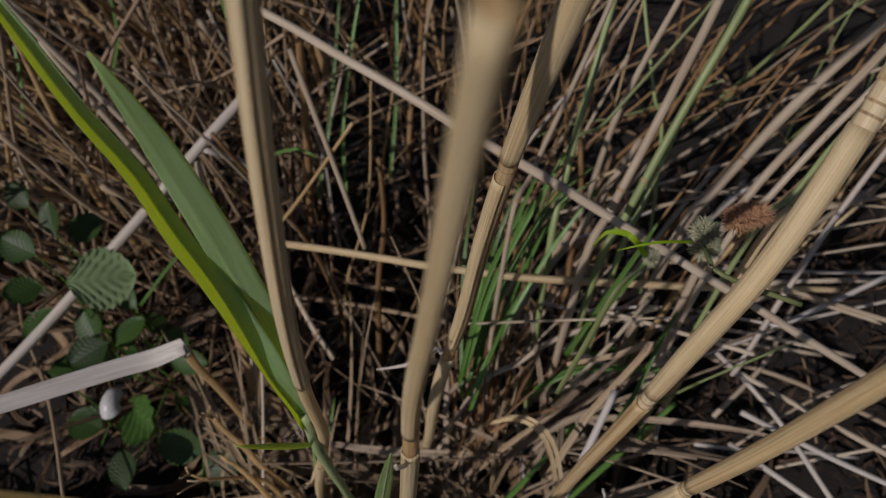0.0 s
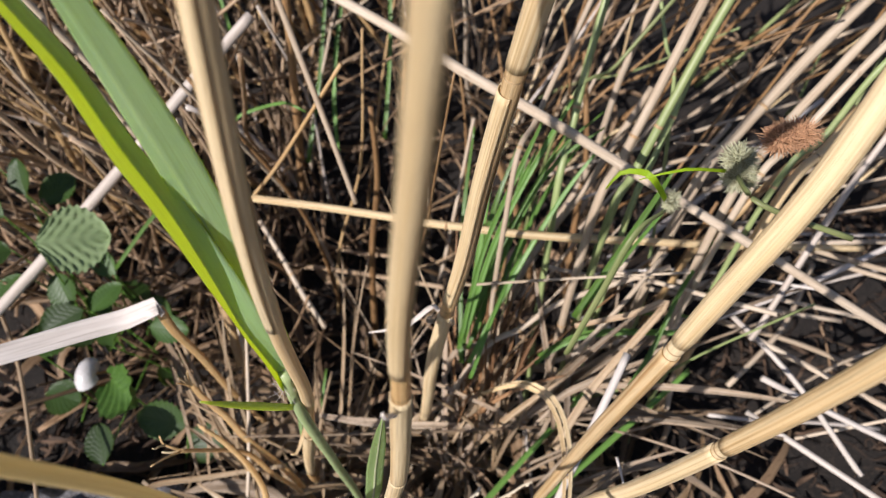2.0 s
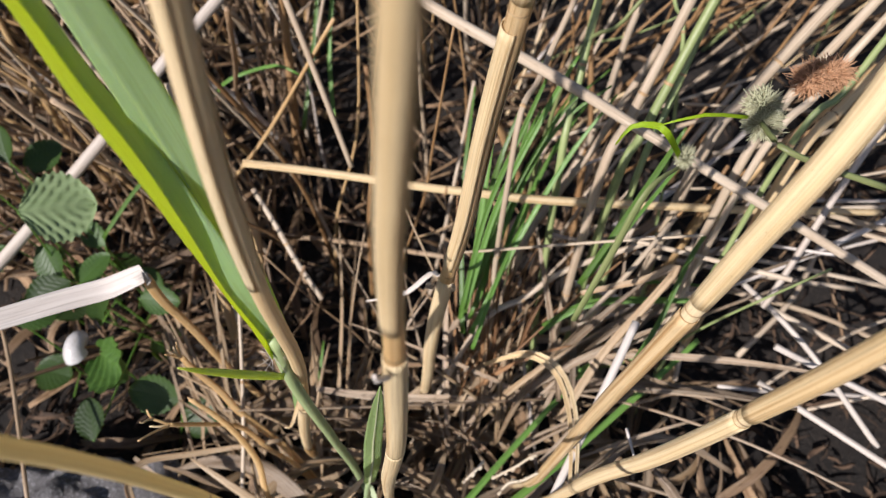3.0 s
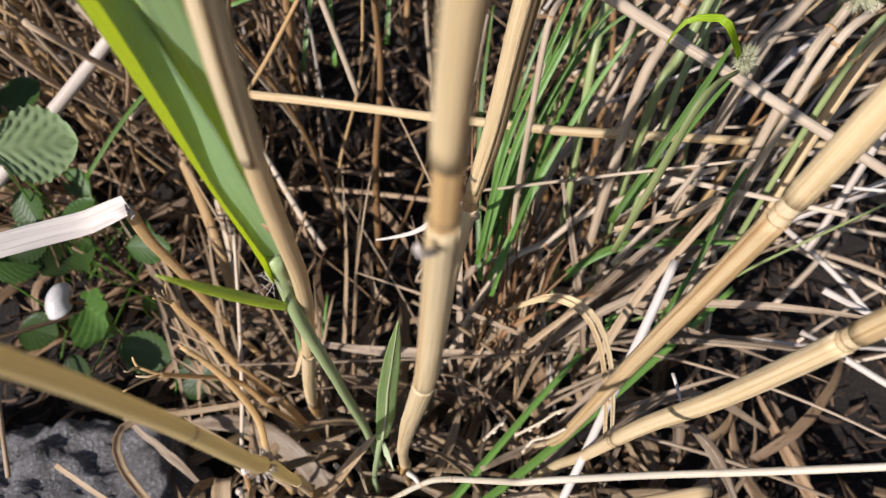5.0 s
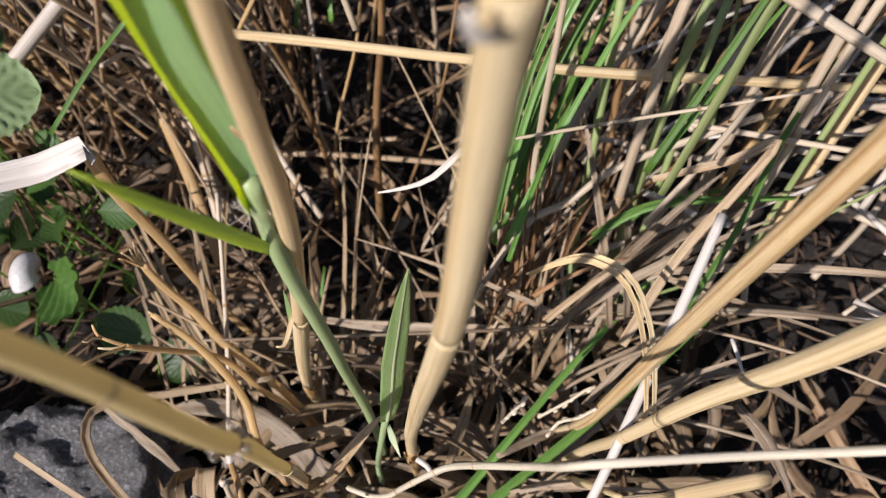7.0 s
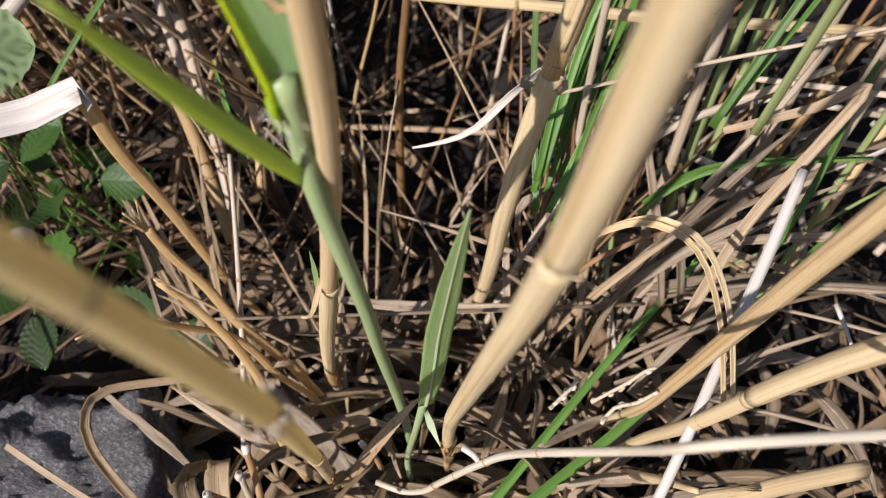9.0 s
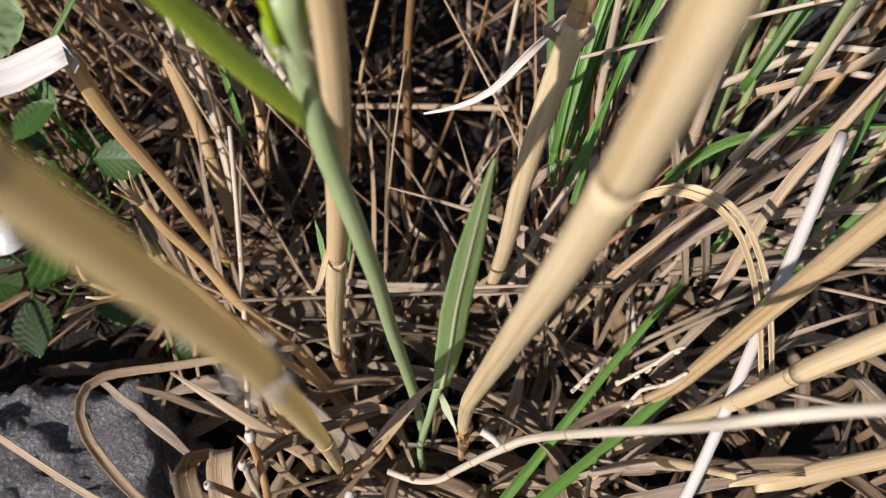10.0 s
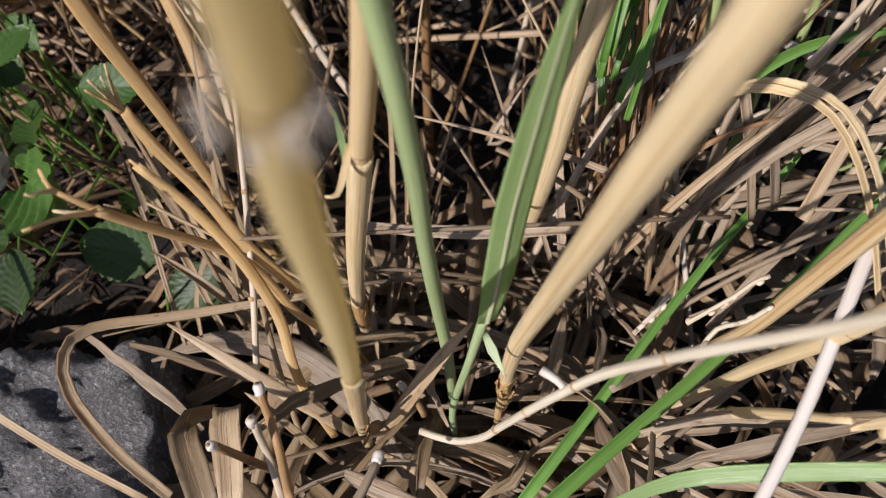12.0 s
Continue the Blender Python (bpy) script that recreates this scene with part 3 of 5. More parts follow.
def green_shoot():
    top = thing("reed_shoot", "young blue-green reed shoot with one upright leaf", "reed")
    B = [(-0.0465, 0.1060, 0.0), (-0.0445, 0.1044, 0.0360), (-0.0365, 0.0979, 0.0897), (-0.0319, 0.0962, 0.1178)]
    part("culm", tube(B, [0.0011, 0.0011, 0.0010, 0.0011], 10, 0.004, seed=41), REED_GREEN, top)
    L = [(-0.0312, 0.0945, 0.1193), (-0.0284, 0.0959, 0.1358), (-0.0257, 0.0968, 0.1563), (-0.0223, 0.0967, 0.1778), (-0.0197, 0.0958, 0.1944), (-0.0172, 0.0943, 0.2098)]
    part("leaf", ribbon(L, [0.0040, 0.0062, 0.0062, 0.0050, 0.0030, 0.0004], (0.1, -0.75, 0.6), fold=(14, -24), across=8, seed=42, twist=(0, 10)), BLUE_LEAF, top, "upright blue-green leaf with a pale midrib")
    midrib(L, (0.1, -0.75, 0.6), 0.00055, top, PALE_RIB, 0.0003, seed=44)
    b = [(-0.0321, 0.0966, 0.1091), (-0.0305, 0.0928, 0.1092), (-0.0279, 0.0873, 0.1082)]
    part("bract", ribbon(b, [0.0012, 0.0022, 0.0002], (0.1, -0.8, 0.5), fold=15, seed=43), PALE_RIB, top, "small whitish pointed bract")


green_shoot()


# ---- singly placed dry stems ----
def stem(label, pts, radii, material, nodes=(), name="dead_reed", group="", seed=0, sides=10, flat=1.0, category="stem"):
    top = thing(name, label, category, group)
    part("stalk", tube(pts, radii, sides, 0.006, wobble=0.0002, flat=flat, seed=seed), material, top)
    for k, u in enumerate(nodes):
        p, d = along(pts, u)
        r = float(np.interp(u, np.linspace(0, 1, len(radii)), radii))
        node_ring(p, d, r, top, 1.18, 0.0004, seed=seed + k)
    return top


def leaf(label, pts, widths, hint, material, fold=10, twist=(0, 0), curl=0.0, ripple=0.05, name="dead_leaf", group="", seed=0, category="leaf", across=6):
    blade = ribbon(pts, widths, hint, fold, across=across, twist=twist, curl=curl, ripple=ripple, seed=seed)
    if name == "dead_leaf" and max(widths) > 0.0045:
        top = thing(name, label, category, group)
        part("blade", blade, material, top)
        part("midrib", tube(pts, [0.00038] * (len(pts) - 1) + [0.0001], 6, 0.006, seed=seed), material, top)
        return top
    return tagged(part(name, blade, material), label, category, group)


# the level stick across the view, behind the canes
stem("tan dry stick lying level behind the canes", [(-0.0968, 0.2245, 0.1410), (-0.0466, 0.2188, 0.1395), (-0.0030, 0.2130, 0.1384), (0.0485, 0.2148, 0.1295), (0.1222, 0.2249, 0.1122), (0.1916, 0.2389, 0.0916)], [0.0018, 0.0018, 0.0018, 0.0019, 0.0017, 0.0015], SHEATH, (0.3,), "dry_stick", seed=51)
# the slanting grey stick
stem("grey dry stick slanting across the reeds", [(-0.1436, 0.3251, 0.2251), (-0.0797, 0.2879, 0.2184), (0.0126, 0.2323, 0.2031), (0.0722, 0.2089, 0.1781), (0.1544, 0.1776, 0.1408), (0.2099, 0.1580, 0.1127)], [0.0020, 0.0021, 0.0022, 0.0020, 0.0018, 0.0015], GREY_STRAW, (0.45,), "dry_stick", seed=52)
stem("pale dry stick behind the bramble leaves", [(-0.1087, 0.3166, 0.1674), (-0.1567, 0.2671, 0.1367), (-0.2130, 0.2076, 0.0996), (-0.2685, 0.1453, 0.0727)], [0.0028, 0.0030, 0.0030, 0.0028], WHITE_STRAW, (0.5,), "dry_stick", seed=53)
stem("thin grey stem hanging crosswise", [(-0.0819, 0.2805, 0.2134), (-0.0632, 0.2446, 0.1868), (-0.0466, 0.2144, 0.1522)], [0.0014, 0.0013, 0.0011], GREY_STRAW, (), seed=54)
# the white stick with shadow bars
stem("bleached white straw standing aslant", [(0.0675, 0.1569, 0.1320), (0.0563, 0.1342, 0.1259), (0.0418, 0.1059, 0.1180), (0.0272, 0.0773, 0.1101), (0.0118, 0.0531, 0.1041)], [0.0016, 0.0017, 0.0015, 0.0014, 0.0013], CHALK_STRAW, (0.45,), "bleached_stem", seed=55)
# the runner
RUN = [(-0.0496, 0.0879, 0.0683), (-0.0416, 0.0848, 0.0715), (-0.0343, 0.0828, 0.0811), (-0.0288, 0.0820, 0.0935), (-0.0171, 0.0777, 0.1273), (-0.0090, 0.0741, 0.1483), (0.0079, 0.0627, 0.1899), (0.0157, 0.0568, 0.2124), (0.0430, 0.0591, 0.2125), (0.0713, 0.0578, 0.2246), (0.0983, 0.0582, 0.2309)]
top_run = stem("thin cream runner with knotty joints", RUN, [0.0009] * 6 + [0.0008] * 5, RUNNER, (0.12, 0.2, 0.3, 0.42, 0.6), "reed_runner", seed=56)
part("side_shoot", tube([(-0.0171, 0.0777, 0.1273), (-0.0186, 0.0798, 0.1272), (-0.0213, 0.0816, 0.1273)], [0.0007, 0.0008, 0.0009], 8, 0.004, seed=57), WHITE_STRAW, top_run)

# folded straw on the left
top_fold = thing("folded_straw", "tawny straw bent over, its end bleached white", "reed")
part("stalk", tube([(-0.1120, 0.1790, -0.0300), (-0.1178, 0.1744, 0.0184), (-0.1180, 0.1686, 0.0589), (-0.1158, 0.1612, 0.1065), (-0.1134, 0.1529, 0.1469), (-0.1093, 0.1474, 0.1755)], [0.0015, 0.0017, 0.0018, 0.0020, 0.0021, 0.0022], 12, 0.005, flat=0.35, seed=61), GOLD_STRAW, top_fold)
part("bent_sheath", ribbon([(-0.1094, 0.1470, 0.1745), (-0.1085, 0.1464, 0.1784), (-0.1194, 0.1422, 0.1757), (-0.1327, 0.1353, 0.1785), (-0.1526, 0.1229, 0.1844), (-0.1780, 0.1065, 0.1925)], [0.0062, 0.0068, 0.0078, 0.0078, 0.0074, 0.0066], (0.05, -0.5, 0.86), fold=16, thick=0.0008, across=8, ripple=0.05, seed=62), WHITE_STRAW, top_fold, "bleached white bent sheath")

# split straws beside it
def split_straw(pts, radii, prongs, seed, label="golden broken straw with a frayed forked tip"):
    """A flat straw torn into prongs; each prong is a line of points and its width at the root."""
    t0 = thing("split_straw", label, "reed", "broken straws")
    part("stalk", tube(pts, radii, 10, 0.004, flat=0.42, wobble=0.0002, seed=seed), GOLD_STRAW, t0)
    for k, (line, w) in enumerate(prongs):
        n = len(line) - 1
        part("splinter", ribbon(line, [w * (1 - 0.65 * j / n) for j in range(n + 1)], (0.1, -0.75, 0.65), fold=12, across=4, step=0.002, seed=seed + k + 1), SHEATH if k % 2 else GOLD_STRAW, t0, "pale frayed end")


split_straw([(-0.0760, 0.1290, 0.0), (-0.0834, 0.1315, 0.0429), (-0.0939, 0.1326, 0.0806), (-0.0992, 0.1335, 0.1111), (-0.1026, 0.1326, 0.1320), (-0.1036, 0.1323, 0.1420)], [0.0017, 0.0018, 0.0017, 0.0016, 0.0014, 0.0011],
            [([(-0.1036, 0.1323, 0.1405), (-0.1022, 0.1322, 0.1490), (-0.1007, 0.1319, 0.1553)], 0.0011), ([(-0.1037, 0.1323, 0.1405), (-0.1036, 0.1306, 0.1485), (-0.1037, 0.1290, 0.1544)], 0.0013),
             ([(-0.1038, 0.1322, 0.1405), (-0.1040, 0.1300, 0.1475), (-0.1046, 0.1278, 0.1530)], 0.0012), ([(-0.1036, 0.1324, 0.1405), (-0.1029, 0.1310, 0.1490), (-0.1020, 0.1306, 0.1535)], 0.0009)], 70)
split_straw([(-0.0800, 0.0980, 0.0300), (-0.0821, 0.1021, 0.0684), (-0.0819, 0.1088, 0.0911), (-0.0831, 0.1105, 0.1166), (-0.0873, 0.1117, 0.1364), (-0.0924, 0.1120, 0.1508)], [0.0012, 0.0013, 0.0014, 0.0014, 0.0012, 0.0009],
            [([(-0.0900, 0.1118, 0.1440), (-0.0916, 0.1119, 0.1490), (-0.0930, 0.1121, 0.1525)], 0.0012)], 75, "golden broken straw with a slanting tip")
split_straw([(-0.0760, 0.1270, 0.0), (-0.0819, 0.1283, 0.0309), (-0.0890, 0.1270, 0.0568), (-0.0915, 0.1235, 0.0922), (-0.0952, 0.1120, 0.1262), (-0.0975, 0.1020, 0.1520)], [0.0013, 0.0014, 0.0014, 0.0014, 0.0014, 0.0013],
            [([(-0.0972, 0.1030, 0.1500), (-0.0993, 0.1017, 0.1566), (-0.1012, 0.1018, 0.1598), (-0.1014, 0.1030, 0.1633)], 0.0014), ([(-0.1005, 0.1016, 0.1585), (-0.1016, 0.1003, 0.1608), (-0.1024, 0.0990, 0.1616), (-0.1032, 0.0988, 0.1626)], 0.0009),
             ([(-0.0973, 0.1030, 0.1500), (-0.1000, 0.0982, 0.1560), (-0.1030, 0.0931, 0.1605)], 0.0013), ([(-0.0973, 0.1030, 0.1500), (-0.1003, 0.1010, 0.1530), (-0.1028, 0.1003, 0.1549)], 0.0012)], 80)

# grass blades
def long_leaf(label, pts, widths, hint, material, fold, seed):
    """A long living grass blade with its paler keel."""
    top = thing("grass_blade", label, "grass", "green grass blades")
    part("blade", ribbon(pts, widths, hint, fold, across=8, seed=seed), material, top)
    midrib(pts, hint, 0.00035, top, PALE_RIB, 0.0001, seed=seed)


long_leaf("long dark green grass blade with a keel", [(-0.0289, 0.0735, 0.0353), (-0.0211, 0.0831, 0.0398), (0.0262, 0.1422, 0.0390), (0.0613, 0.1811, 0.0432), (0.0512, 0.1639, 0.0701)], [0.0040, 0.0043, 0.0034, 0.0026, 0.0015], (0.2, -0.6, 0.75), KEEL_GRASS, 30, seed=90)
long_leaf("long dark green grass blade with a keel", [(-0.0245, 0.0665, 0.0654), (-0.0148, 0.0760, 0.0639), (0.0329, 0.1178, 0.0535), (0.0820, 0.1631, 0.0507), (0.1110, 0.1904, 0.0513)], [0.0046, 0.0048, 0.0042, 0.0036, 0.0030], (0.2, -0.6, 0.75), KEEL_GRASS, 30, seed=91)
long_leaf("pale green grass blade lying low", [(-0.0130, 0.0634, 0.0912), (0.0063, 0.0700, 0.0952), (0.0264, 0.0700, 0.1023), (0.0485, 0.0680, 0.1105)], [0.0018, 0.0034, 0.0038, 0.0036], (0.1, -0.5, 0.85), BLUE_LEAF, 12, seed=92)

# the curved dead leaf and the folded brown one
for k, off in enumerate((Vector((0, 0, 0)), Vector((-0.0022, -0.0006, -0.0010)))):
    leaf("narrow tan straw leaf bowed into a hoop", [Vector(p) + off for p in ((0.0117, 0.1467, 0.1141), (0.0194, 0.1461, 0.1222), (0.0271, 0.1453, 0.1269), (0.0346, 0.1410, 0.1295), (0.0398, 0.1332, 0.1315), (0.0430, 0.1227, 0.1298), (0.0439, 0.1096, 0.1268), (0.0434, 0.0960, 0.1225))], [0.0018, 0.0021, 0.0022, 0.0021, 0.0020, 0.0019, 0.0018, 0.0014], (0.3, -0.6, 0.6), SHEATH, 20, seed=95 + 300 * k, group="hooped straws")
leaf("brown dead leaf folded double", [(0.0400, 0.1293, 0.0970), (0.0563, 0.1514, 0.1146), (0.0709, 0.1634, 0.1322), (0.0812, 0.1721, 0.1482), (0.0691, 0.1689, 0.1438), (0.0462, 0.1653, 0.1388)], [0.0036, 0.0036, 0.0034, 0.0034, 0.0028, 0.002], (0.2, -0.6, 0.75), DEAD_LEAF, 12, seed=96)


# ---- flower heads ----
def flower_head(label, centre, size, material, seed, count=260, lobes=1):
    """A sedge head: a small core bristling with fine florets."""
    rng = random.Random(seed)
    top = thing("flower_head", label, "flower", "sedge flower heads")
    bristle, core = Soup(), Soup()
    mids = [Vector(centre) + Vector((0, 0, 0))]
    if lobes > 1:
        mids = [Vector(centre) + Vector(d) * size[0] * 0.55 for d in (((0.2, 0.5, 0.5), (0.3, -0.6, -0.5)) if lobes == 2 else ((-0.95, -0.25, -0.1), (0.0, 0.15, 0.2), (0.95, 0.35, 0.25)))]
    for c in mids:
        tube([c - Vector((0, 0, size[2] * 0.5)), c, c + Vector((0, 0, size[2] * 0.5))], [size[0] * 0.25, size[0] * 0.45, size[0] * 0.2], 10, 0.001, core, seed=seed)
        for k in range(count // len(mids)):
            d = Vector((rng.gauss(0, 1), rng.gauss(0, 1), rng.gauss(0, 1))).normalized()
            a = c + Vector((d.x * size[0], d.y * size[1], d.z * size[2])) * 0.4
            b = c + Vector((d.x * size[0], d.y * size[1], d.z * size[2])) * rng.uniform(0.8, 1.12)
            m = (a + b) / 2 + Vector((rng.uniform(-1, 1), rng.uniform(-1, 1), rng.uniform(-1, 1))) * size[0] * 0.12
            b += Vector((rng.uniform(-1, 1), rng.uniform(-1, 1), rng.uniform(-1, 1))) * size[0] * 0.15
            w = size[0] * 0.028
            tube([a, m, b], [w, w * 1.1, w * 0.4], 4, 0.003, bristle, seed=k)
    part("core", core, material, top)
    part("bristle", bristle, material, top)
    return top


f_rust = flower_head("rusty brown withered sedge flower head", (0.0795, 0.1300, 0.2925), (0.0046, 0.0040, 0.0034), RUST_FLOWER, 1, 1000, 3)
f_pale = flower_head("pale green sedge flower head in two clusters", (0.0722, 0.1345, 0.2765), (0.0048, 0.0046, 0.0042), PALE_FLOWER, 2, 1000, 2)
f_small = flower_head("small round whitish sedge flower head", (0.0690, 0.1650, 0.2230), (0.0032, 0.0034, 0.0046), PALE_FLOWER, 3, 500)
part("stalk", tube([(0.0722, 0.1345, 0.2750), (0.0725, 0.1204, 0.2826), (0.0804, 0.1174, 0.2802), (0.0950, 0.1139, 0.2769)], [0.0006, 0.0007, 0.0007, 0.0008], 8, 0.004, seed=11), GREEN_CULM, f_pale)
part("bract", ribbon([(0.0717, 0.1345, 0.2750), (0.0581, 0.1284, 0.2828), (0.0477, 0.1270, 0.2804)], [0.0008, 0.0008, 0.0002], (0, -0.6, 0.8), seed=12), GREEN_LEAF, f_pale)
part("stalk", tube([(0.0690, 0.1650, 0.2190), (0.0570, 0.1514, 0.2241), (0.0483, 0.1419, 0.2037), (0.0387, 0.1316, 0.1805)], [0.0007, 0.0012, 0.0014, 0.0012], 8, 0.005, flat=0.5, seed=13), GREEN_CULM, f_small)
part("bract", ribbon([(0.0680, 0.1650, 0.2220), (0.0606, 0.1616, 0.2382), (0.0574, 0.1650, 0.2371), (0.0519, 0.1670, 0.2340), (0.0478, 0.1643, 0.2292)], [0.0016, 0.0022, 0.0020, 0.0014, 0.0004], (0, -0.6, 0.8), fold=15, seed=14), GREEN_LEAF, f_small, "bright green curved bract")


# ---- bramble leaves and the snail shell ----
def broad_leaf(label, centre, axis, normal, length, width, teeth, seed, group="bramble leaves", veins=7, cup=0.12, stalk_to=None, pleats=0.011, material=None):
    """A rounded, toothed leaf with pleated veins, a little cupped, on a thin stalk."""
    top = thing("bramble_leaf", label, "leaf", group)
    A = Vector(axis).normalized()
    N = Vector(normal).normalized()
    S = A.cross(N).normalized()
    N = S.cross(A).normalized()
    nu, nv = 22, 36
    s = Soup()
    rows = []
    rng = random.Random(seed)
    ph = rng.random() * 6
    for side, off in ((1, 0.00012), (-1, -0.00012)):
        for j in range(nv + 1):
            v = j / nv
            half = 0.5 * width * (math.sin(math.pi * min(1, v * 0.94 + 0.06)) ** 0.62)
            half *= 1 + 0.055 * math.sin(v * teeth * math.pi * 2 + ph)
            for i in range(nu + 1):
                u = 2 * i / nu - 1
                lat = u * half
                vv = v + 0.16 * abs(u) * (0.5 - 0.25 * v)
                pleat = pleats * width * math.sin((v - 0.42 * abs(u)) * veins * 2 * math.pi) * min(1, 3 * abs(u)) * (1 - 0.3 * abs(u))
                h = cup * width * (u * u) * 0.8 - 0.10 * length * (v - 0.4) ** 2 + pleat - 0.012 * width * math.exp(-(u / 0.06) ** 2)
                p = Vector(centre) + A * (length * (vv - 0.5)) + S * lat + N * (h + off)
                rows.append((p, (lat, v * length)))
    n1 = (nu + 1) * (nv + 1)
    faces = []
    for j in range(nv):
        for i in range(nu):
            a = j * (nu + 1) + i
            q = (a, a + 1, a + nu + 2, a + nu + 1)
            faces.append(q)
            faces.append(tuple(n1 + k for k in q[::-1]))
    s.add([r[0] for r in rows], faces, [r[1] for r in rows])
    part("blade", s, material or BROAD_SHADE_LEAF, top)
    b = Vector(centre) - A * length * 0.5
    e = Vector(stalk_to) if stalk_to else b - A * 0.02 - Vector((0, 0, 0.03))
    part("leaf_stalk", tube([b, (b + e) / 2 + Vector((0.002, 0, 0.004)), e], [0.0004, 0.0005, 0.0006], 7, 0.004, seed=seed), DARK_GRASS, top)
    return top


BR = (-0.215, 0.215, 0.03)
broad_leaf("round toothed pleated green bramble leaf, coloured paler as sunlit", (-0.1811, 0.2080, 0.1285), (0.75, 0.35, -0.30), (0.15, -0.55, 0.8), 0.031, 0.031, 9, 1, stalk_to=BR, pleats=0.018, veins=6, material=PLEATED_LIT_LEAF)
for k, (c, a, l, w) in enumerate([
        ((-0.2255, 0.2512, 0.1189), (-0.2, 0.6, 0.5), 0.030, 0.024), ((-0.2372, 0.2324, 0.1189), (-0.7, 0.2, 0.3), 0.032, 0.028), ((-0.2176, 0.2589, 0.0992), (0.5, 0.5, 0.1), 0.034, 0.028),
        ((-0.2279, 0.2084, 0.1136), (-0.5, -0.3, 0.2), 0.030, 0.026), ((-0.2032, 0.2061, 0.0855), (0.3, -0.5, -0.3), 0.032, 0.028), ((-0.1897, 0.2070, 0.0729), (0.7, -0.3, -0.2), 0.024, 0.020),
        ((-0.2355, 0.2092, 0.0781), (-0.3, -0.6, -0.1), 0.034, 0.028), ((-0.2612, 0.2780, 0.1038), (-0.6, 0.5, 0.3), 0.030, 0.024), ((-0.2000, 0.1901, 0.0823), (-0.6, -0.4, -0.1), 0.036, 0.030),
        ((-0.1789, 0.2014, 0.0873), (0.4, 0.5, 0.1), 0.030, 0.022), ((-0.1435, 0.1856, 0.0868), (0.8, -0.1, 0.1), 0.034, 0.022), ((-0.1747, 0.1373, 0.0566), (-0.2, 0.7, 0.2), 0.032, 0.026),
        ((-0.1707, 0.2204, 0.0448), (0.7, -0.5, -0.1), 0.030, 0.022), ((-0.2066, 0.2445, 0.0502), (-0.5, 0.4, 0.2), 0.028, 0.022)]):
    broad_leaf("green bramble leaf with toothed edge, coloured darker as shaded", c, a, (0.1 * (k % 3 - 1) - 0.25, -0.5 + 0.15 * (k % 2), 0.8), l * 0.62, w * 0.62, 9, 10 + k, stalk_to=(BR[0] + 0.01 * (k % 4), BR[1] + 0.012 * (k % 3), 0.0))
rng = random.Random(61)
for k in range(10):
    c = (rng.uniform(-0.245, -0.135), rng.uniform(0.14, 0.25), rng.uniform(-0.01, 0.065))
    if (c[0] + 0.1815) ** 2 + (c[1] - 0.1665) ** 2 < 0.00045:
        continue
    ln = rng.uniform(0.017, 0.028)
    broad_leaf("green bramble leaf with toothed edge, coloured darker as shaded", c, (rng.gauss(0, 1), rng.gauss(0, 1), rng.gauss(0, 0.25)), (rng.gauss(-0.1, 0.35), rng.gauss(-0.35, 0.3), 0.8), ln, ln * rng.uniform(0.75, 0.95), 9, 300 + k, cup=rng.uniform(-0.1, 0.3), stalk_to=(c[0] + rng.uniform(-0.02, 0.02), c[1] + rng.uniform(-0.01, 0.02), ground_z(c[0], c[1])))
broad_leaf("small crinkled green leaf by the shell", (-0.1640, 0.1585, 0.0715), (0.5, -0.4, 0.2), (-0.1, -0.5, 0.85), 0.028, 0.026, 8, 40, veins=5, cup=0.3, stalk_to=(-0.17, 0.17, 0.0), pleats=0.05, material=CRINKLED_LEAF)


def snail_shell(centre, r, axis):
    """A bleached shell: a tube wound in a shrinking spiral about its axis."""
    turn = Vector(axis).to_track_quat('Z', 'Y').to_matrix()
    pts, rad = [], []
    for k in range(64):
        a = k * 0.30
        q = math.exp(-0.055 * k)
        pts.append(Vector(centre) + turn @ Vector((math.cos(a) * r * 0.58 * q, math.sin(a) * r * 0.58 * q, r * 0.85 * (1 - q))))
        rad.append(r * 0.55 * q)
    ob = part("snail_shell", tube(pts, rad, 16, 0.0008, hint=turn @ Vector((0.01, 0.02, 1)), seed=3), SHELL)
    return tagged(ob, "bleached white empty snail shell among the leaves", "shell")


snail_shell((-0.1842, 0.1705, 0.0655), 0.0102, (-1.0, 0.35, -0.1))

# ---- placed dead leaves and twigs round the foot of the clump ----
leaf("long brown dead leaf trailing over the stone", [(-0.0817, 0.1300, 0.0604), (-0.1132, 0.1190, 0.0724), (-0.1336, 0.1112, 0.0816), (-0.1374, 0.1026, 0.0841), (-0.1325, 0.0921, 0.0847), (-0.1168, 0.0780, 0.0891), (-0.1001, 0.0666, 0.0926)], [0.002, 0.0030, 0.0032, 0.0034, 0.0034, 0.0030, 0.0026], (0.25, -0.45, 0.85), DEAD_LEAF, 24, seed=101, twist=(10, 30))
leaf("thin pale straw lying across the stone", [(-0.1542, 0.0900, 0.0915), (-0.1318, 0.0781, 0.0861), (-0.1094, 0.0681, 0.0829)], [0.0020, 0.0020, 0.0018], (0, -0.5, 0.85), DEAD_LEAF, 10, seed=102)
leaf("broad pale dead leaf standing beside the stone", [(-0.0894, 0.0615, 0.0955), (-0.0934, 0.0713, 0.0980), (-0.0973, 0.0789, 0.0968), (-0.0990, 0.0847, 0.0933), (-0.0959, 0.0879, 0.0878)], [0.006, 0.0072, 0.0070, 0.0062, 0.004], (0.35, -0.75, 0.5), DEAD_LEAF, 14, seed=103, curl=0.3)
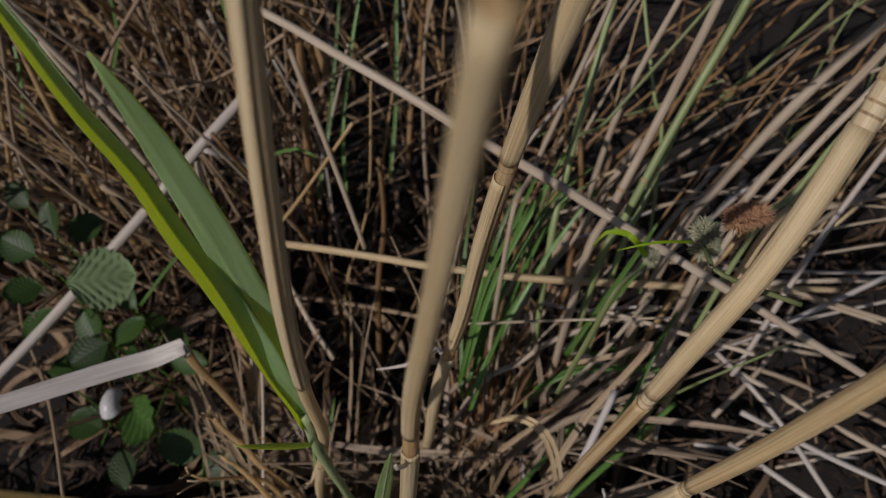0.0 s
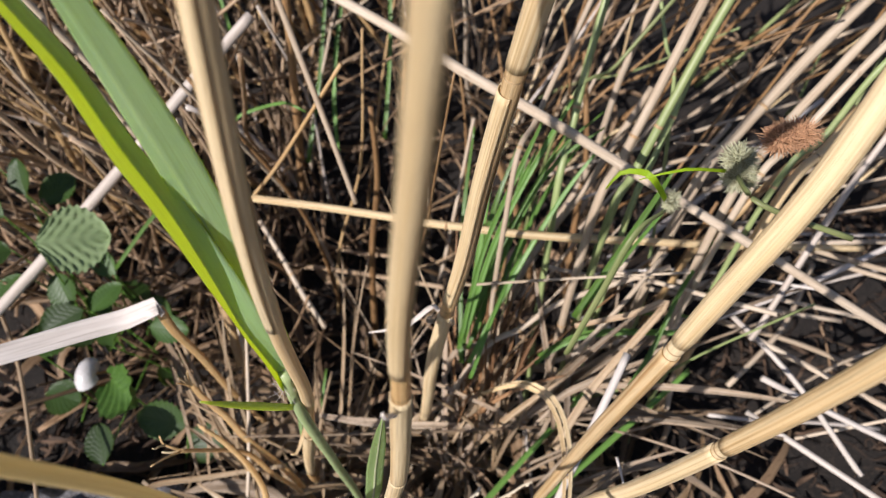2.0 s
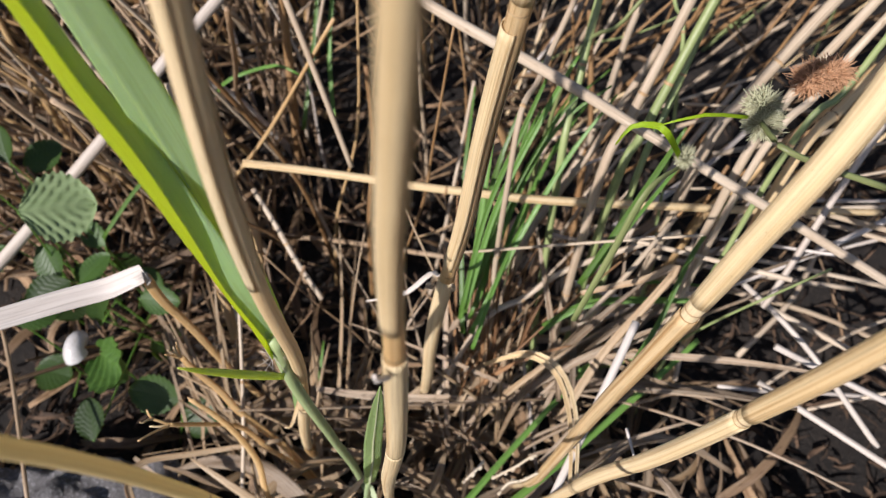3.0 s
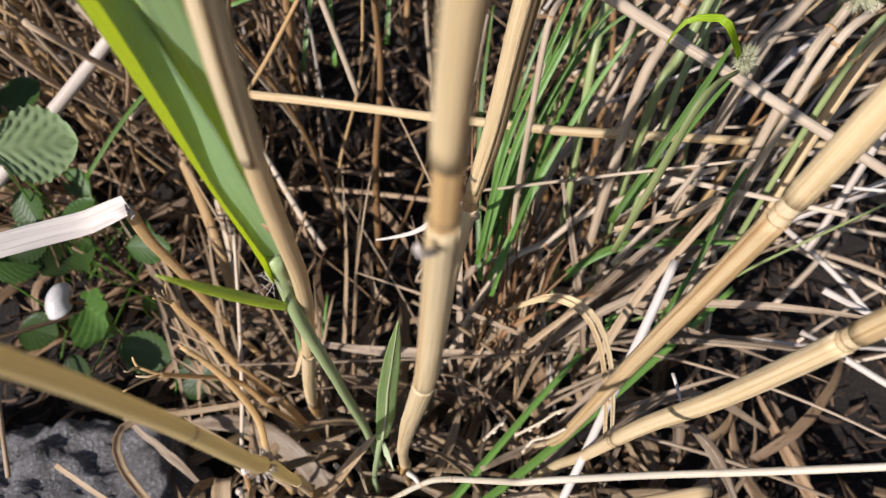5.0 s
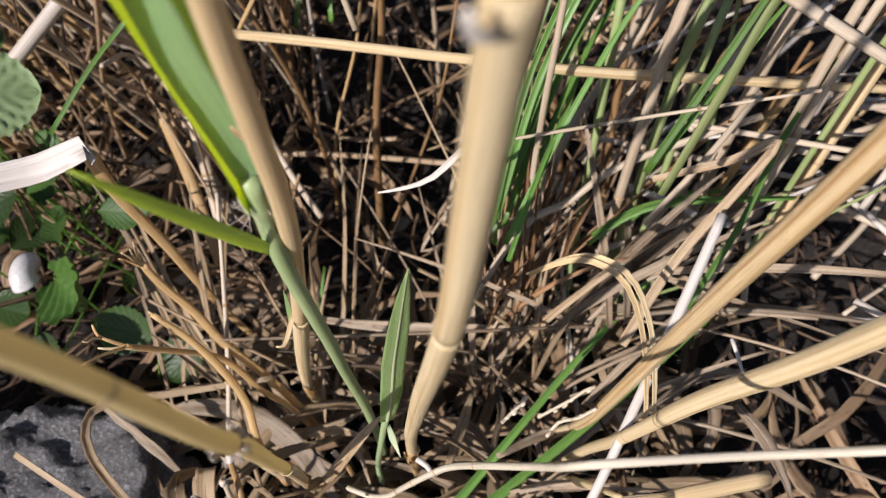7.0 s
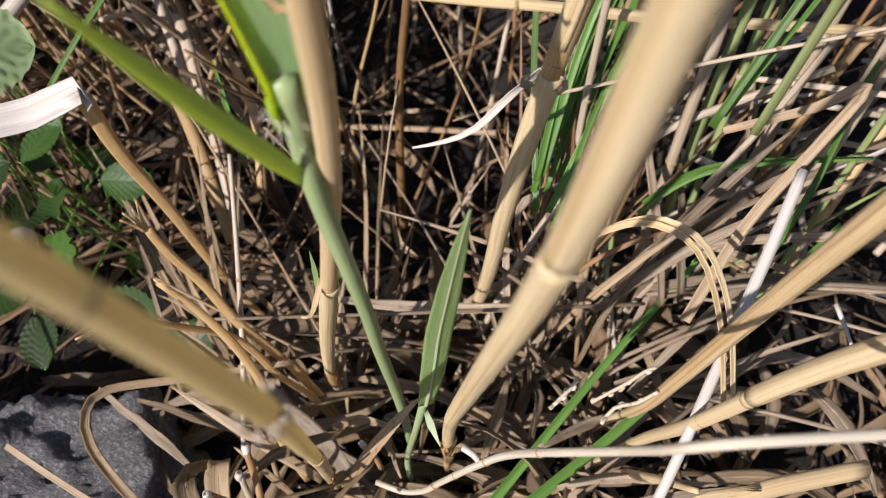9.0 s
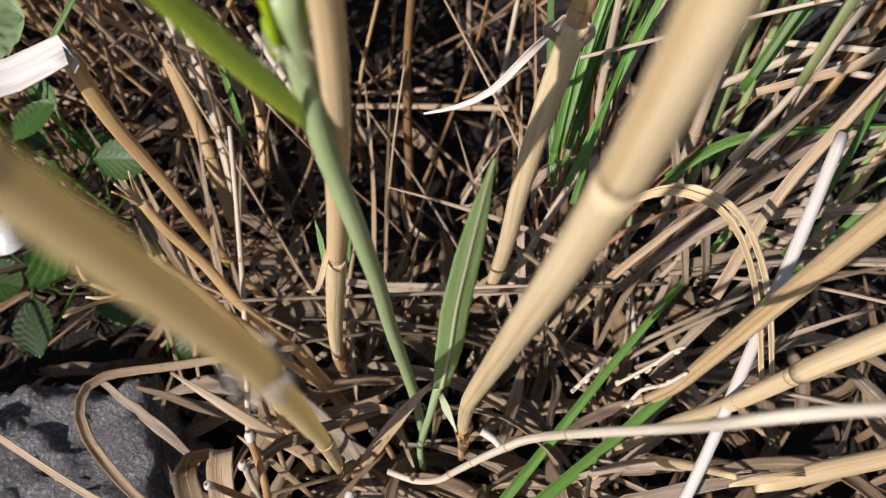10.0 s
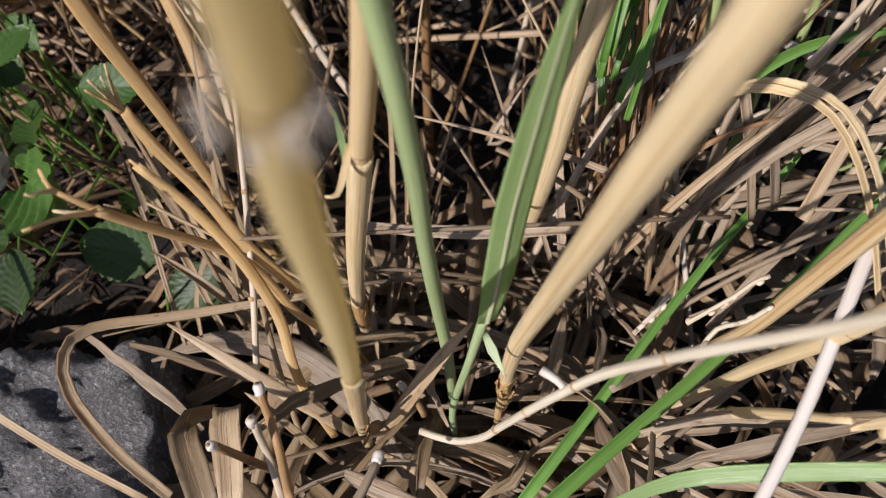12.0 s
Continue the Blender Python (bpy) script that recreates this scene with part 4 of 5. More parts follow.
leaf("tan dead leaf standing beside the stone", [(-0.0895, 0.0654, 0.0817), (-0.0908, 0.0761, 0.0842), (-0.0925, 0.0836, 0.0852), (-0.0932, 0.0889, 0.0847)], [0.005, 0.0072, 0.0078, 0.0070], (0.1, -0.8, 0.5), DEAD_LEAF, 10, seed=104, curl=0.2)
for k, (a, b, c, w) in enumerate([
        ((-0.1344, 0.1162, 0.0581), (-0.1107, 0.1112, 0.0529), (-0.0815, 0.1053, 0.0502), 0.0052), ((-0.1496, 0.1206, 0.0563), (-0.1267, 0.1052, 0.0512), (-0.1123, 0.0943, 0.0495), 0.0050),
        ((-0.0904, 0.0875, 0.0722), (-0.0762, 0.0981, 0.0708), (-0.0554, 0.1096, 0.0579), 0.0060), ((-0.0713, 0.1143, 0.0392), (-0.0609, 0.1164, 0.0427), (-0.0461, 0.1131, 0.0417), 0.0060),
        ((-0.0674, 0.0771, 0.0698), (-0.0572, 0.0726, 0.0721), (-0.0462, 0.0684, 0.0743), 0.0062), ((-0.0494, 0.0717, 0.0707), (-0.0481, 0.0823, 0.0708), (-0.0465, 0.0925, 0.0648), 0.0045),
        ((-0.0186, 0.1068, 0.0297), (-0.0133, 0.1279, 0.0214), (-0.0100, 0.1415, 0.0193), 0.0070), ((-0.0023, 0.1151, 0.0155), (0.0016, 0.1365, 0.0097), (-0.0018, 0.1491, 0.0113), 0.0062),
        ((-0.0239, 0.0910, 0.0387), (-0.0287, 0.0829, 0.0404), (-0.0376, 0.0762, 0.0434), 0.0060), ((-0.0692, 0.1630, 0.0143), (-0.0381, 0.1687, 0.0085), (0.0225, 0.1717, -0.0017), 0.0065),
        ((-0.0485, 0.1116, 0.0503), (-0.0482, 0.1038, 0.0540), (-0.0435, 0.0922, 0.0586), 0.0034), ((-0.0494, 0.2041, 0.0005), (-0.0579, 0.2096, 0.0044), (-0.0619, 0.2289, 0.0040), 0.0055),
        ((-0.0885, 0.1292, 0.0297), (-0.0848, 0.1355, 0.0328), (-0.0928, 0.1483, 0.0314), 0.0050), ((-0.0735, 0.1618, 0.0438), (-0.0394, 0.1604, 0.0402), (0.0288, 0.1627, 0.0362), 0.0060),
        ((-0.0364, 0.2256, -0.0004), (-0.0226, 0.2422, 0.0132), (-0.0084, 0.2469, 0.0201), 0.0030), ((-0.0358, 0.2709, 0.0132), (-0.0196, 0.2737, 0.0188), (-0.0039, 0.2792, 0.0260), 0.0026),
        ((-0.0243, 0.2080, 0.0276), (-0.0343, 0.2047, 0.0267), (-0.0174, 0.2215, 0.0463), 0.0020), ((0.0111, 0.1828, 0.0909), (-0.0046, 0.1790, 0.0843), (-0.0081, 0.1722, 0.0750), 0.0040),
        ((0.0003, 0.1083, 0.0401), (0.0190, 0.1212, 0.0282), (0.0402, 0.1300, 0.0194), 0.0060), ((0.0044, 0.0900, 0.0583), (0.0207, 0.0913, 0.0688), (0.0492, 0.0882, 0.0757), 0.0050),
        ((0.0069, 0.0801, 0.0640), (0.0272, 0.0826, 0.0748), (0.0535, 0.0847, 0.0848), 0.0058), ((0.0801, 0.1177, 0.0753), (0.0891, 0.1061, 0.0736), (0.0958, 0.0880, 0.0681), 0.0070),
        ((-0.1547, 0.1563, 0.0306), (-0.1509, 0.1739, 0.0343), (-0.1596, 0.1918, 0.0393), 0.0040), ((-0.1284, 0.1259, 0.0342), (-0.1392, 0.1504, 0.0373), (-0.1567, 0.1895, 0.0492), 0.0030)]):
    leaf("tan dead reed leaf in the litter", [a, b, c], [w * 0.45, w * 0.85, w * 0.25], (0.25 * math.sin(k), -0.5, 0.85), ASH_LEAF if k > 16 or k % 3 == 1 else DEAD_LEAF, 14 + 9 * (k % 4), seed=110 + k, twist=(-40 + 18 * (k % 5), 35 - 20 * (k % 4)), curl=0.3 * (k % 3 - 1), group="litter leaves", ripple=0.28)


rng = random.Random(402)
for k in range(150):
    x, y = rng.uniform(-0.135, 0.10), rng.uniform(0.05, 0.20)
    z = ground_z(x, y) + rng.uniform(0.012, 0.050)
    a = rng.uniform(0, 2 * math.pi)
    d = Vector((math.cos(a), math.sin(a), rng.gauss(0, 0.15)))
    side = Vector((-d.y, d.x, 0))
    l, bow, arch = rng.uniform(0.035, 0.10), rng.gauss(0, 0.20), rng.uniform(0.0, 0.20)
    pts = [Vector((x, y, z)) + d * l * (f - 0.5) + side * l * bow * 4 * f * (1 - f) + Vector((0, 0, l * arch * 4 * f * (1 - f) - 0.006)) for f in (0, 0.22, 0.5, 0.78, 1.0)]
    w = rng.choice((rng.uniform(0.0022, 0.0050), rng.uniform(0.0050, 0.0115)))
    leaf("curled tan dead leaf lying in the litter", pts, [w * 0.35, w * 0.85, w, w * 0.65, w * 0.1], (rng.gauss(0, 0.35), rng.gauss(-0.3, 0.3), 0.85), rng.choice((DEAD_LEAF, DEAD_LEAF, ASH_LEAF)), rng.uniform(2, 26), seed=600 + k, twist=(rng.uniform(-25, 25), rng.uniform(-45, 45)), curl=rng.uniform(-0.5, 0.7), group="litter leaves", ripple=0.22)


def twig(a, b, c, r, seed, label="short broken brown twig with a hollow end"):
    top = thing("twig", label, "twig", "broken twigs")
    part("stalk", tube([a, b, c], [r, r * 0.95, r * 0.9], 10, 0.003, wobble=0.0003, seed=seed), BROWN_STEM if seed % 2 else GREY_STRAW, top)
    d = (Vector(c) - Vector(b)).normalized()
    part("knob", tube([Vector(c) - d * 0.001, Vector(c) + d * 0.0006, Vector(c) + d * 0.0016], [r * 1.0, r * 1.2, r * 0.95], 10, 0.0006, wobble=0.0002, seed=seed + 1), WHITE_STRAW, top, "pale broken end")
    # brown disc stands in for the shade inside the hollow end
    part("pith", tube([Vector(c) + d * 0.0014, Vector(c) + d * 0.0018], [r * 0.5, r * 0.45], 8, 0.001, seed=seed + 2), BROWN_STEM, top, "dark disc for the shade inside the hollow end")


twig((-0.0735, 0.0656, 0.0928), (-0.0791, 0.0797, 0.0897), (-0.0812, 0.0877, 0.1004), 0.0011, 201)
twig((-0.0781, 0.0687, 0.0835), (-0.0816, 0.0774, 0.0887), (-0.0816, 0.0803, 0.1011), 0.0010, 202)
twig((-0.0820, 0.0754, 0.0818), (-0.0869, 0.0760, 0.0918), (-0.0891, 0.0751, 0.1016), 0.0010, 203)
twig((-0.0614, 0.0598, 0.0998), (-0.0577, 0.0669, 0.0976), (-0.0552, 0.0741, 0.0956), 0.0011, 204)
twig((-0.0499, 0.0946, 0.0606), (-0.0514, 0.0968, 0.0676), (-0.0542, 0.0982, 0.0721), 0.0009, 205)


# knobby beaded stalks lying in the litter, a broken stalk and thin pale straws
def beaded(pts, r, count, seed):
    """A thin stalk set with swollen pale knobs."""
    rng = random.Random(seed)
    top = thing("beaded_stalk", "thin cream stalk set with pale knobs, in the litter", "stem", "beaded stalks")
    part("stalk", tube(pts, [r] * len(pts), 8, 0.003, wobble=0.0003, seed=seed), RUNNER, top)
    for k in range(count):
        p, d = along(pts, (k + 0.5 + rng.uniform(-0.25, 0.25)) / count)
        p = p + np.array((rng.gauss(0, 1), rng.gauss(0, 1), rng.gauss(0.4, 0.6))) * r * 0.9
        q = rng.uniform(0.8, 1.2) * r
        part("knob", tube([p - d * q * 1.5, p - d * q * 0.9, p, p + d * q * 0.9, p + d * q * 1.5], [q * 0.3, q * 0.85, q, q * 0.8, q * 0.3], 8, 0.0006, seed=seed + k), RUNNER if k % 3 else GREY_STRAW, top)


beaded([(0.0134, 0.1072, 0.0879), (0.0176, 0.1091, 0.0897), (0.0238, 0.1119, 0.0926), (0.0279, 0.1142, 0.0949), (0.0312, 0.1151, 0.0964)], 0.00055, 9, 411)
beaded([(0.0014, 0.1063, 0.0853), (0.0047, 0.1087, 0.0869), (0.0073, 0.1113, 0.0885), (0.0099, 0.1140, 0.0903)], 0.0006, 6, 412)
beaded([(0.0161, 0.1016, 0.0861), (0.0199, 0.1053, 0.0886), (0.0259, 0.1064, 0.0907), (0.0312, 0.1087, 0.0933)], 0.0006, 6, 413)
stem("pale broken stalk with an orange foot", [(0.0060, 0.1010, 0.0050), (0.0141, 0.0986, 0.0275), (0.0240, 0.0953, 0.0576), (0.0290, 0.0860, 0.0880), (0.0338, 0.0754, 0.1171)], [0.0018, 0.0017, 0.0015, 0.0013, 0.0007], STRAW, (0.3, 0.55), "dead_reed", seed=421)
stem("thin white straw lying level among the stems", [(-0.0050, 0.1985, 0.1130), (0.0109, 0.1933, 0.1236), (0.0480, 0.1825, 0.1480), (0.0858, 0.1706, 0.1726)], [0.0005, 0.0006, 0.0006, 0.0005], GREY_STRAW, (0.4, 0.7), "dead_reed", seed=422)
stem("short bleached fibre standing on the cane", [(0.0568, 0.1037, 0.1594), (0.0575, 0.0995, 0.1588), (0.0589, 0.0940, 0.1574)], [0.0006, 0.0005, 0.0003], WHITE_STRAW, (), "straw_fibre", seed=423)
leaf("small dark curled scale beside the cane", [(-0.0378, 0.0905, 0.2578), (-0.0364, 0.0903, 0.2556), (-0.0347, 0.0905, 0.2560)], [0.0006, 0.0013, 0.0004], (0.2, -0.7, 0.5), NODE_DARK, 25, seed=424, name="leaf_scale", curl=0.4)

# curled scrap on the torn joint, sheath curls
leaf("white curled leaf strip hanging from a joint", [(-0.0043, 0.1415, 0.1900), (-0.0101, 0.1601, 0.1608), (-0.0193, 0.1586, 0.1492), (-0.0278, 0.1589, 0.1432), (-0.0363, 0.1578, 0.1419)], [0.0022, 0.0024, 0.0020, 0.0014, 0.0005], (0.1, -0.8, 0.5), WHITE_STRAW, 25, seed=140)
leaf("little white curl of torn sheath", [(-0.0520, 0.1089, 0.1593), (-0.0533, 0.1050, 0.1561), (-0.0545, 0.1021, 0.1546), (-0.0562, 0.1013, 0.1555)], [0.0012, 0.0014, 0.0010, 0.0003], (0.3, -0.7, 0.5), SHEATH, 20, seed=141)
leaf("tiny green bud leaf beside the cane", [(-0.0535, 0.1083, 0.1545), (-0.0538, 0.1113, 0.1585), (-0.0543, 0.1135, 0.1632)], [0.0010, 0.0013, 0.0002], (0.2, -0.7, 0.5), BLUE_LEAF, 20, seed=142, name="bud_leaf")

leaf("grey scrap of torn sheath at a joint", [(-0.0066, 0.1400, 0.1860), (-0.0085, 0.1385, 0.1900), (-0.0070, 0.1375, 0.1925)], [0.0020, 0.0026, 0.0008], (0.2, -0.7, 0.5), GREY_STRAW, 25, seed=143, curl=0.5)
leaf("grey scrap of torn sheath at a joint", [(-0.0010, 0.1395, 0.1850), (0.0004, 0.1380, 0.1895), (-0.0008, 0.1372, 0.1920)], [0.0018, 0.0022, 0.0006], (-0.2, -0.7, 0.5), GREY_STRAW, 25, seed=144, curl=0.5)
leaf("whitish bract curling from the cane joint", [(-0.0002, 0.0522, 0.3140), (-0.0016, 0.0510, 0.3155), (-0.0019, 0.0508, 0.3172)], [0.0008, 0.0013, 0.0006], (-0.3, -0.7, 0.5), WHITE_STRAW, 20, seed=145, curl=0.5)

# thin upright stems seen between the canes
stem("thin grey dead stalk standing upright", [(-0.0980, 0.1035, 0.0508), (-0.0958, 0.1240, 0.0734), (-0.0941, 0.1474, 0.0976), (-0.0946, 0.1726, 0.1196)], [0.0009, 0.0009, 0.0008, 0.0007], GREY_STRAW, (0.3, 0.6), seed=161)
stem("thin pale beaded stalk standing upright", [(0.0369, 0.1399, -0.0207), (0.0317, 0.1665, 0.0117), (0.0262, 0.1912, 0.0432), (0.0243, 0.2145, 0.0677)], [0.0009, 0.0010, 0.0009, 0.0008], WHITE_STRAW, (0.25, 0.5, 0.75), seed=162)
stem("grey dead straw leaning among the canes", [(-0.0797, 0.2173, 0.0338), (-0.0915, 0.2312, 0.0428), (-0.1062, 0.2505, 0.0549), (-0.1190, 0.2662, 0.0649)], [0.0014, 0.0015, 0.0015, 0.0014], GREY_STRAW, (0.5,), seed=163)
for k, (a, b, d, r) in enumerate([((-0.1236, 0.1947, 0.0290), (-0.1342, 0.2230, 0.0578), (-0.1430, 0.2400, 0.0800), 0.0026), ((-0.1298, 0.2144, 0.0062), (-0.1383, 0.2458, 0.0366), (-0.1507, 0.2829, 0.0707), 0.0028), ((-0.1200, 0.2317, 0.0153), (-0.1205, 0.2526, 0.0389), (-0.1277, 0.2678, 0.0598), 0.0022)]):
    stem("tawny broken reed stub behind the canes", [a, b, d], [r, r, r * 0.9], ORANGE_STRAW if k != 1 else GREY_STRAW, (0.4,), "dead_reed", "tawny stubs", seed=170 + k, flat=0.6)

# ---- straws and green stems at the back right ----
BACK = [
    # label, material, radius, points
    ("green reed stem with pale bloom", GREEN_CULM, 0.0028, ((0.0389, 0.2268, 0.1295), (0.0464, 0.2562, 0.1617), (0.0548, 0.2818, 0.1911), (0.0632, 0.3056, 0.2193), (0.0747, 0.3380, 0.2533))),
    ("dry tan reed with pale joints", GREY_STRAW, 0.0023, ((0.0520, 0.2076, 0.1395), (0.0645, 0.2265, 0.1700), (0.0804, 0.2472, 0.2016), (0.0977, 0.2708, 0.2411), (0.1124, 0.2897, 0.2776))),
    ("green reed stem with pale bloom", GREEN_CULM, 0.0030, ((0.0609, 0.2159, 0.1323), (0.0711, 0.2289, 0.1590), (0.0873, 0.2497, 0.1905), (0.1117, 0.2798, 0.2340), (0.1286, 0.3000, 0.2712))),
    ("green reed stem with pale bloom", GREEN_CULM, 0.0024, ((0.0717, 0.2277, 0.1153), (0.0846, 0.2508, 0.1487), (0.0976, 0.2716, 0.1806), (0.1128, 0.2923, 0.2182), (0.1290, 0.3149, 0.2572))),
    ("thin green grass stalk behind", GREEN_CULM, 0.0014, ((0.0392, 0.2580, 0.1513), (0.0642, 0.2768, 0.1746), (0.0854, 0.2920, 0.1958), (0.1029, 0.3039, 0.2149), (0.1240, 0.3210, 0.2374))),
    ("thin green grass stalk behind", GREEN_CULM, 0.0016, ((0.1014, 0.3069, 0.1193), (0.0976, 0.3317, 0.1370), (0.0919, 0.3639, 0.1599), (0.0877, 0.3987, 0.1846))),
    ("grey dry reed cane leaning back", GREY_STRAW, 0.0030, ((0.0970, 0.2325, 0.1288), (0.1178, 0.2540, 0.1544), (0.1451, 0.2766, 0.1802), (0.1780, 0.2962, 0.2157), (0.2097, 0.3140, 0.2501))),
    ("grey dry reed cane leaning back", GREY_STRAW, 0.0022, ((0.1035, 0.2072, 0.1473), (0.1229, 0.2296, 0.1797), (0.1429, 0.2438, 0.2064), (0.1624, 0.2570, 0.2323), (0.1864, 0.2752, 0.2615))),
    ("grey dry reed cane leaning back", GREY_STRAW, 0.0018, ((0.1083, 0.2059, 0.1582), (0.1292, 0.2236, 0.1872), (0.1458, 0.2351, 0.2123), (0.1629, 0.2469, 0.2314), (0.1851, 0.2597, 0.2630))),
    ("green grass stem between dry canes", GREEN_CULM, 0.0020, ((0.1173, 0.2047, 0.1688), (0.1349, 0.2175, 0.1947), (0.1462, 0.2263, 0.2183), (0.1604, 0.2357, 0.2360), (0.1853, 0.2564, 0.2607))),
    ("pale dry reed cane leaning back", STRAW, 0.0026, ((0.1320, 0.2245, 0.1326), (0.1538, 0.2454, 0.1577), (0.1745, 0.2608, 0.1791), (0.1987, 0.2774, 0.2009), (0.2281, 0.2988, 0.2258))),
    ("dry tan reed with pale joints", GREY_STRAW, 0.0014, ((0.0180, 0.2065, 0.1659), (0.0292, 0.2352, 0.1851), (0.0453, 0.2662, 0.2054), (0.0545, 0.2848, 0.2177), (0.0682, 0.3136, 0.2367))),
    ("dry tan reed with pale joints", GREY_STRAW, 0.0020, ((0.0228, 0.2212, 0.0713), (0.0418, 0.2495, 0.0865), (0.0570, 0.2621, 0.1044), (0.0712, 0.2776, 0.1241), (0.0866, 0.2938, 0.1441))),
    ("tawny dry reed stem", ORANGE_STRAW, 0.0022, ((0.1102, 0.2403, 0.0756), (0.1260, 0.2492, 0.0913), (0.1429, 0.2613, 0.1087), (0.1586, 0.2704, 0.1245), (0.1795, 0.2844, 0.1428))),
    ("thin grey weathered reed aslant", GREY_STRAW, 0.0016, ((0.0040, 0.1810, 0.0723), (0.0264, 0.1933, 0.0836), (0.0437, 0.2021, 0.0933), (0.0694, 0.2091, 0.1012), (0.0942, 0.2148, 0.1084))),
]
for k, (lab, mat, r, pts) in enumerate(BACK):
    p0 = Vector(pts[0])
    foot = p0 + (p0 - Vector(pts[1])).normalized() * 0.05
    foot.z = ground_z(foot.x, foot.y) - 0.005
    r *= 0.62 if mat is GREEN_CULM else 0.85
    stem(lab, [foot, *pts], [r * 0.9] + [r] * len(pts), mat, (0.3 + 0.05 * (k % 4), 0.66), "reed", "reed stems behind", seed=300 + k)

# bright grass blades in the middle of the clump
rng = random.Random(77)
GB = [((0.7, 0), (-0.0002, 0.1789, 0.0991), (0.0135, 0.2081, 0.1368), (0.0325, 0.2318, 0.1702), (0.0436, 0.2421, 0.1887)), ((0, 0), (0.0049, 0.1892, 0.1059), (0.0187, 0.2134, 0.1339), (0.0382, 0.2364, 0.1607), (0.0571, 0.2456, 0.1779)),
      ((0, 0), (-0.0026, 0.1764, 0.0934), (0.0077, 0.2019, 0.1135), (0.0197, 0.2266, 0.1330), (0.0272, 0.2485, 0.1512)), ((0, 0), (0.0017, 0.1791, 0.0888), (0.0141, 0.2089, 0.1113), (0.0283, 0.2360, 0.1320), (0.0402, 0.2530, 0.1470)),
      ((0, 0), (-0.0006, 0.1835, 0.0858), (0.0055, 0.2166, 0.1049), (0.0139, 0.2439, 0.1204), (0.0250, 0.2636, 0.1429)), ((0, 0), (0.0020, 0.1894, 0.0941), (0.0112, 0.2029, 0.1150), (0.0222, 0.2287, 0.1444), (0.0304, 0.2381, 0.1625)),
      ((0, 0), (0.0038, 0.1883, 0.0824), (0.0189, 0.2262, 0.1037), (0.0360, 0.2566, 0.1262), (0.0490, 0.2765, 0.1369)),
      ((0, 0), (0.0330, 0.1775, 0.0795), (0.0478, 0.1843, 0.0882), (0.0644, 0.1862, 0.0939), (0.1024, 0.1837, 0.1010)), ((0, 0), (0.0508, 0.1806, 0.1265), (0.0659, 0.1936, 0.1447), (0.0798, 0.2053, 0.1621), (0.0864, 0.2098, 0.1701)),
      ((0, 0), (0.0653, 0.1493, 0.0836), (0.0824, 0.1729, 0.1020), (0.0949, 0.1955, 0.1202), (0.1109, 0.2157, 0.1367)), ((0, 0), (-0.1655, 0.2036, 0.1115), (-0.1465, 0.2178, 0.1304), (-0.1282, 0.2268, 0.1462), (-0.1190, 0.2374, 0.1519)),
      ((0, 0), (0.0602, 0.2242, 0.0236), (0.0769, 0.2310, 0.0314), (0.1043, 0.2323, 0.0350), (0.1274, 0.2280, 0.0361)), ((0, 0), (-0.0816, 0.1371, -0.0103), (-0.0780, 0.1621, 0.0032), (-0.0796, 0.1799, 0.0132), (-0.0781, 0.1977, 0.0229)),
      ((0, 0), (-0.1179, 0.2221, 0.0443), (-0.1212, 0.2328, 0.0623), (-0.1238, 0.2406, 0.0728), (-0.1252, 0.2462, 0.0819)), ((0, 0), (-0.1070, 0.3351, 0.0335), (-0.0989, 0.3713, 0.0704), (-0.0943, 0.3999, 0.1022), (-0.0901, 0.4329, 0.1371)),
      ((0, 0), (-0.0903, 0.3456, 0.0272), (-0.0916, 0.3789, 0.0629), (-0.0856, 0.4142, 0.0993), (-0.0777, 0.4421, 0.1304)), ((0, 0), (-0.0590, 0.3502, 0.0402), (-0.0555, 0.3889, 0.0792), (-0.0557, 0.4258, 0.1172), (-0.0555, 0.4523, 0.1479)),
      ((0, 0), (-0.1344, 0.2960, 0.1062), (-0.1221, 0.2966, 0.1178), (-0.1005, 0.3030, 0.1206), (-0.0879, 0.2999, 0.1174)), ((0, 0), (-0.1575, 0.3994, 0.0825), (-0.1664, 0.4214, 0.1108), (-0.1746, 0.4364, 0.1341), (-0.1825, 0.4563, 0.1609)),
      ((0, 0), (-0.3056, 0.3661, 0.0711), (-0.3045, 0.3921, 0.1014), (-0.3142, 0.4221, 0.1354), (-0.3228, 0.4363, 0.1583)), ((0, 0), (-0.2232, 0.3578, 0.1198), (-0.2204, 0.3774, 0.1333), (-0.2243, 0.3939, 0.1451), (-0.2318, 0.4157, 0.1610))]
for k, (_, *pts) in enumerate(GB):
    for twin in range(2 if k < 9 else 1):
        w = 0.0019 + 0.0011 * rng.random()
        off = Vector((rng.gauss(0, 0.004), rng.gauss(0, 0.006), 0)) * twin
        fan = Vector((rng.gauss(0, 0.012), 0, rng.gauss(0, 0.01))) * twin
        leaf("narrow green grass blade among dead reeds", [Vector(p) + off + fan * (j / 3) for j, p in enumerate(pts)], [w, w, w * 0.9, w * 0.4], (0.3 * rng.uniform(-1, 1), -0.7, 0.6), DARK_GRASS, 25, seed=330 + k + 40 * twin, name="grass_blade", group="green grass blades", ripple=0.02)

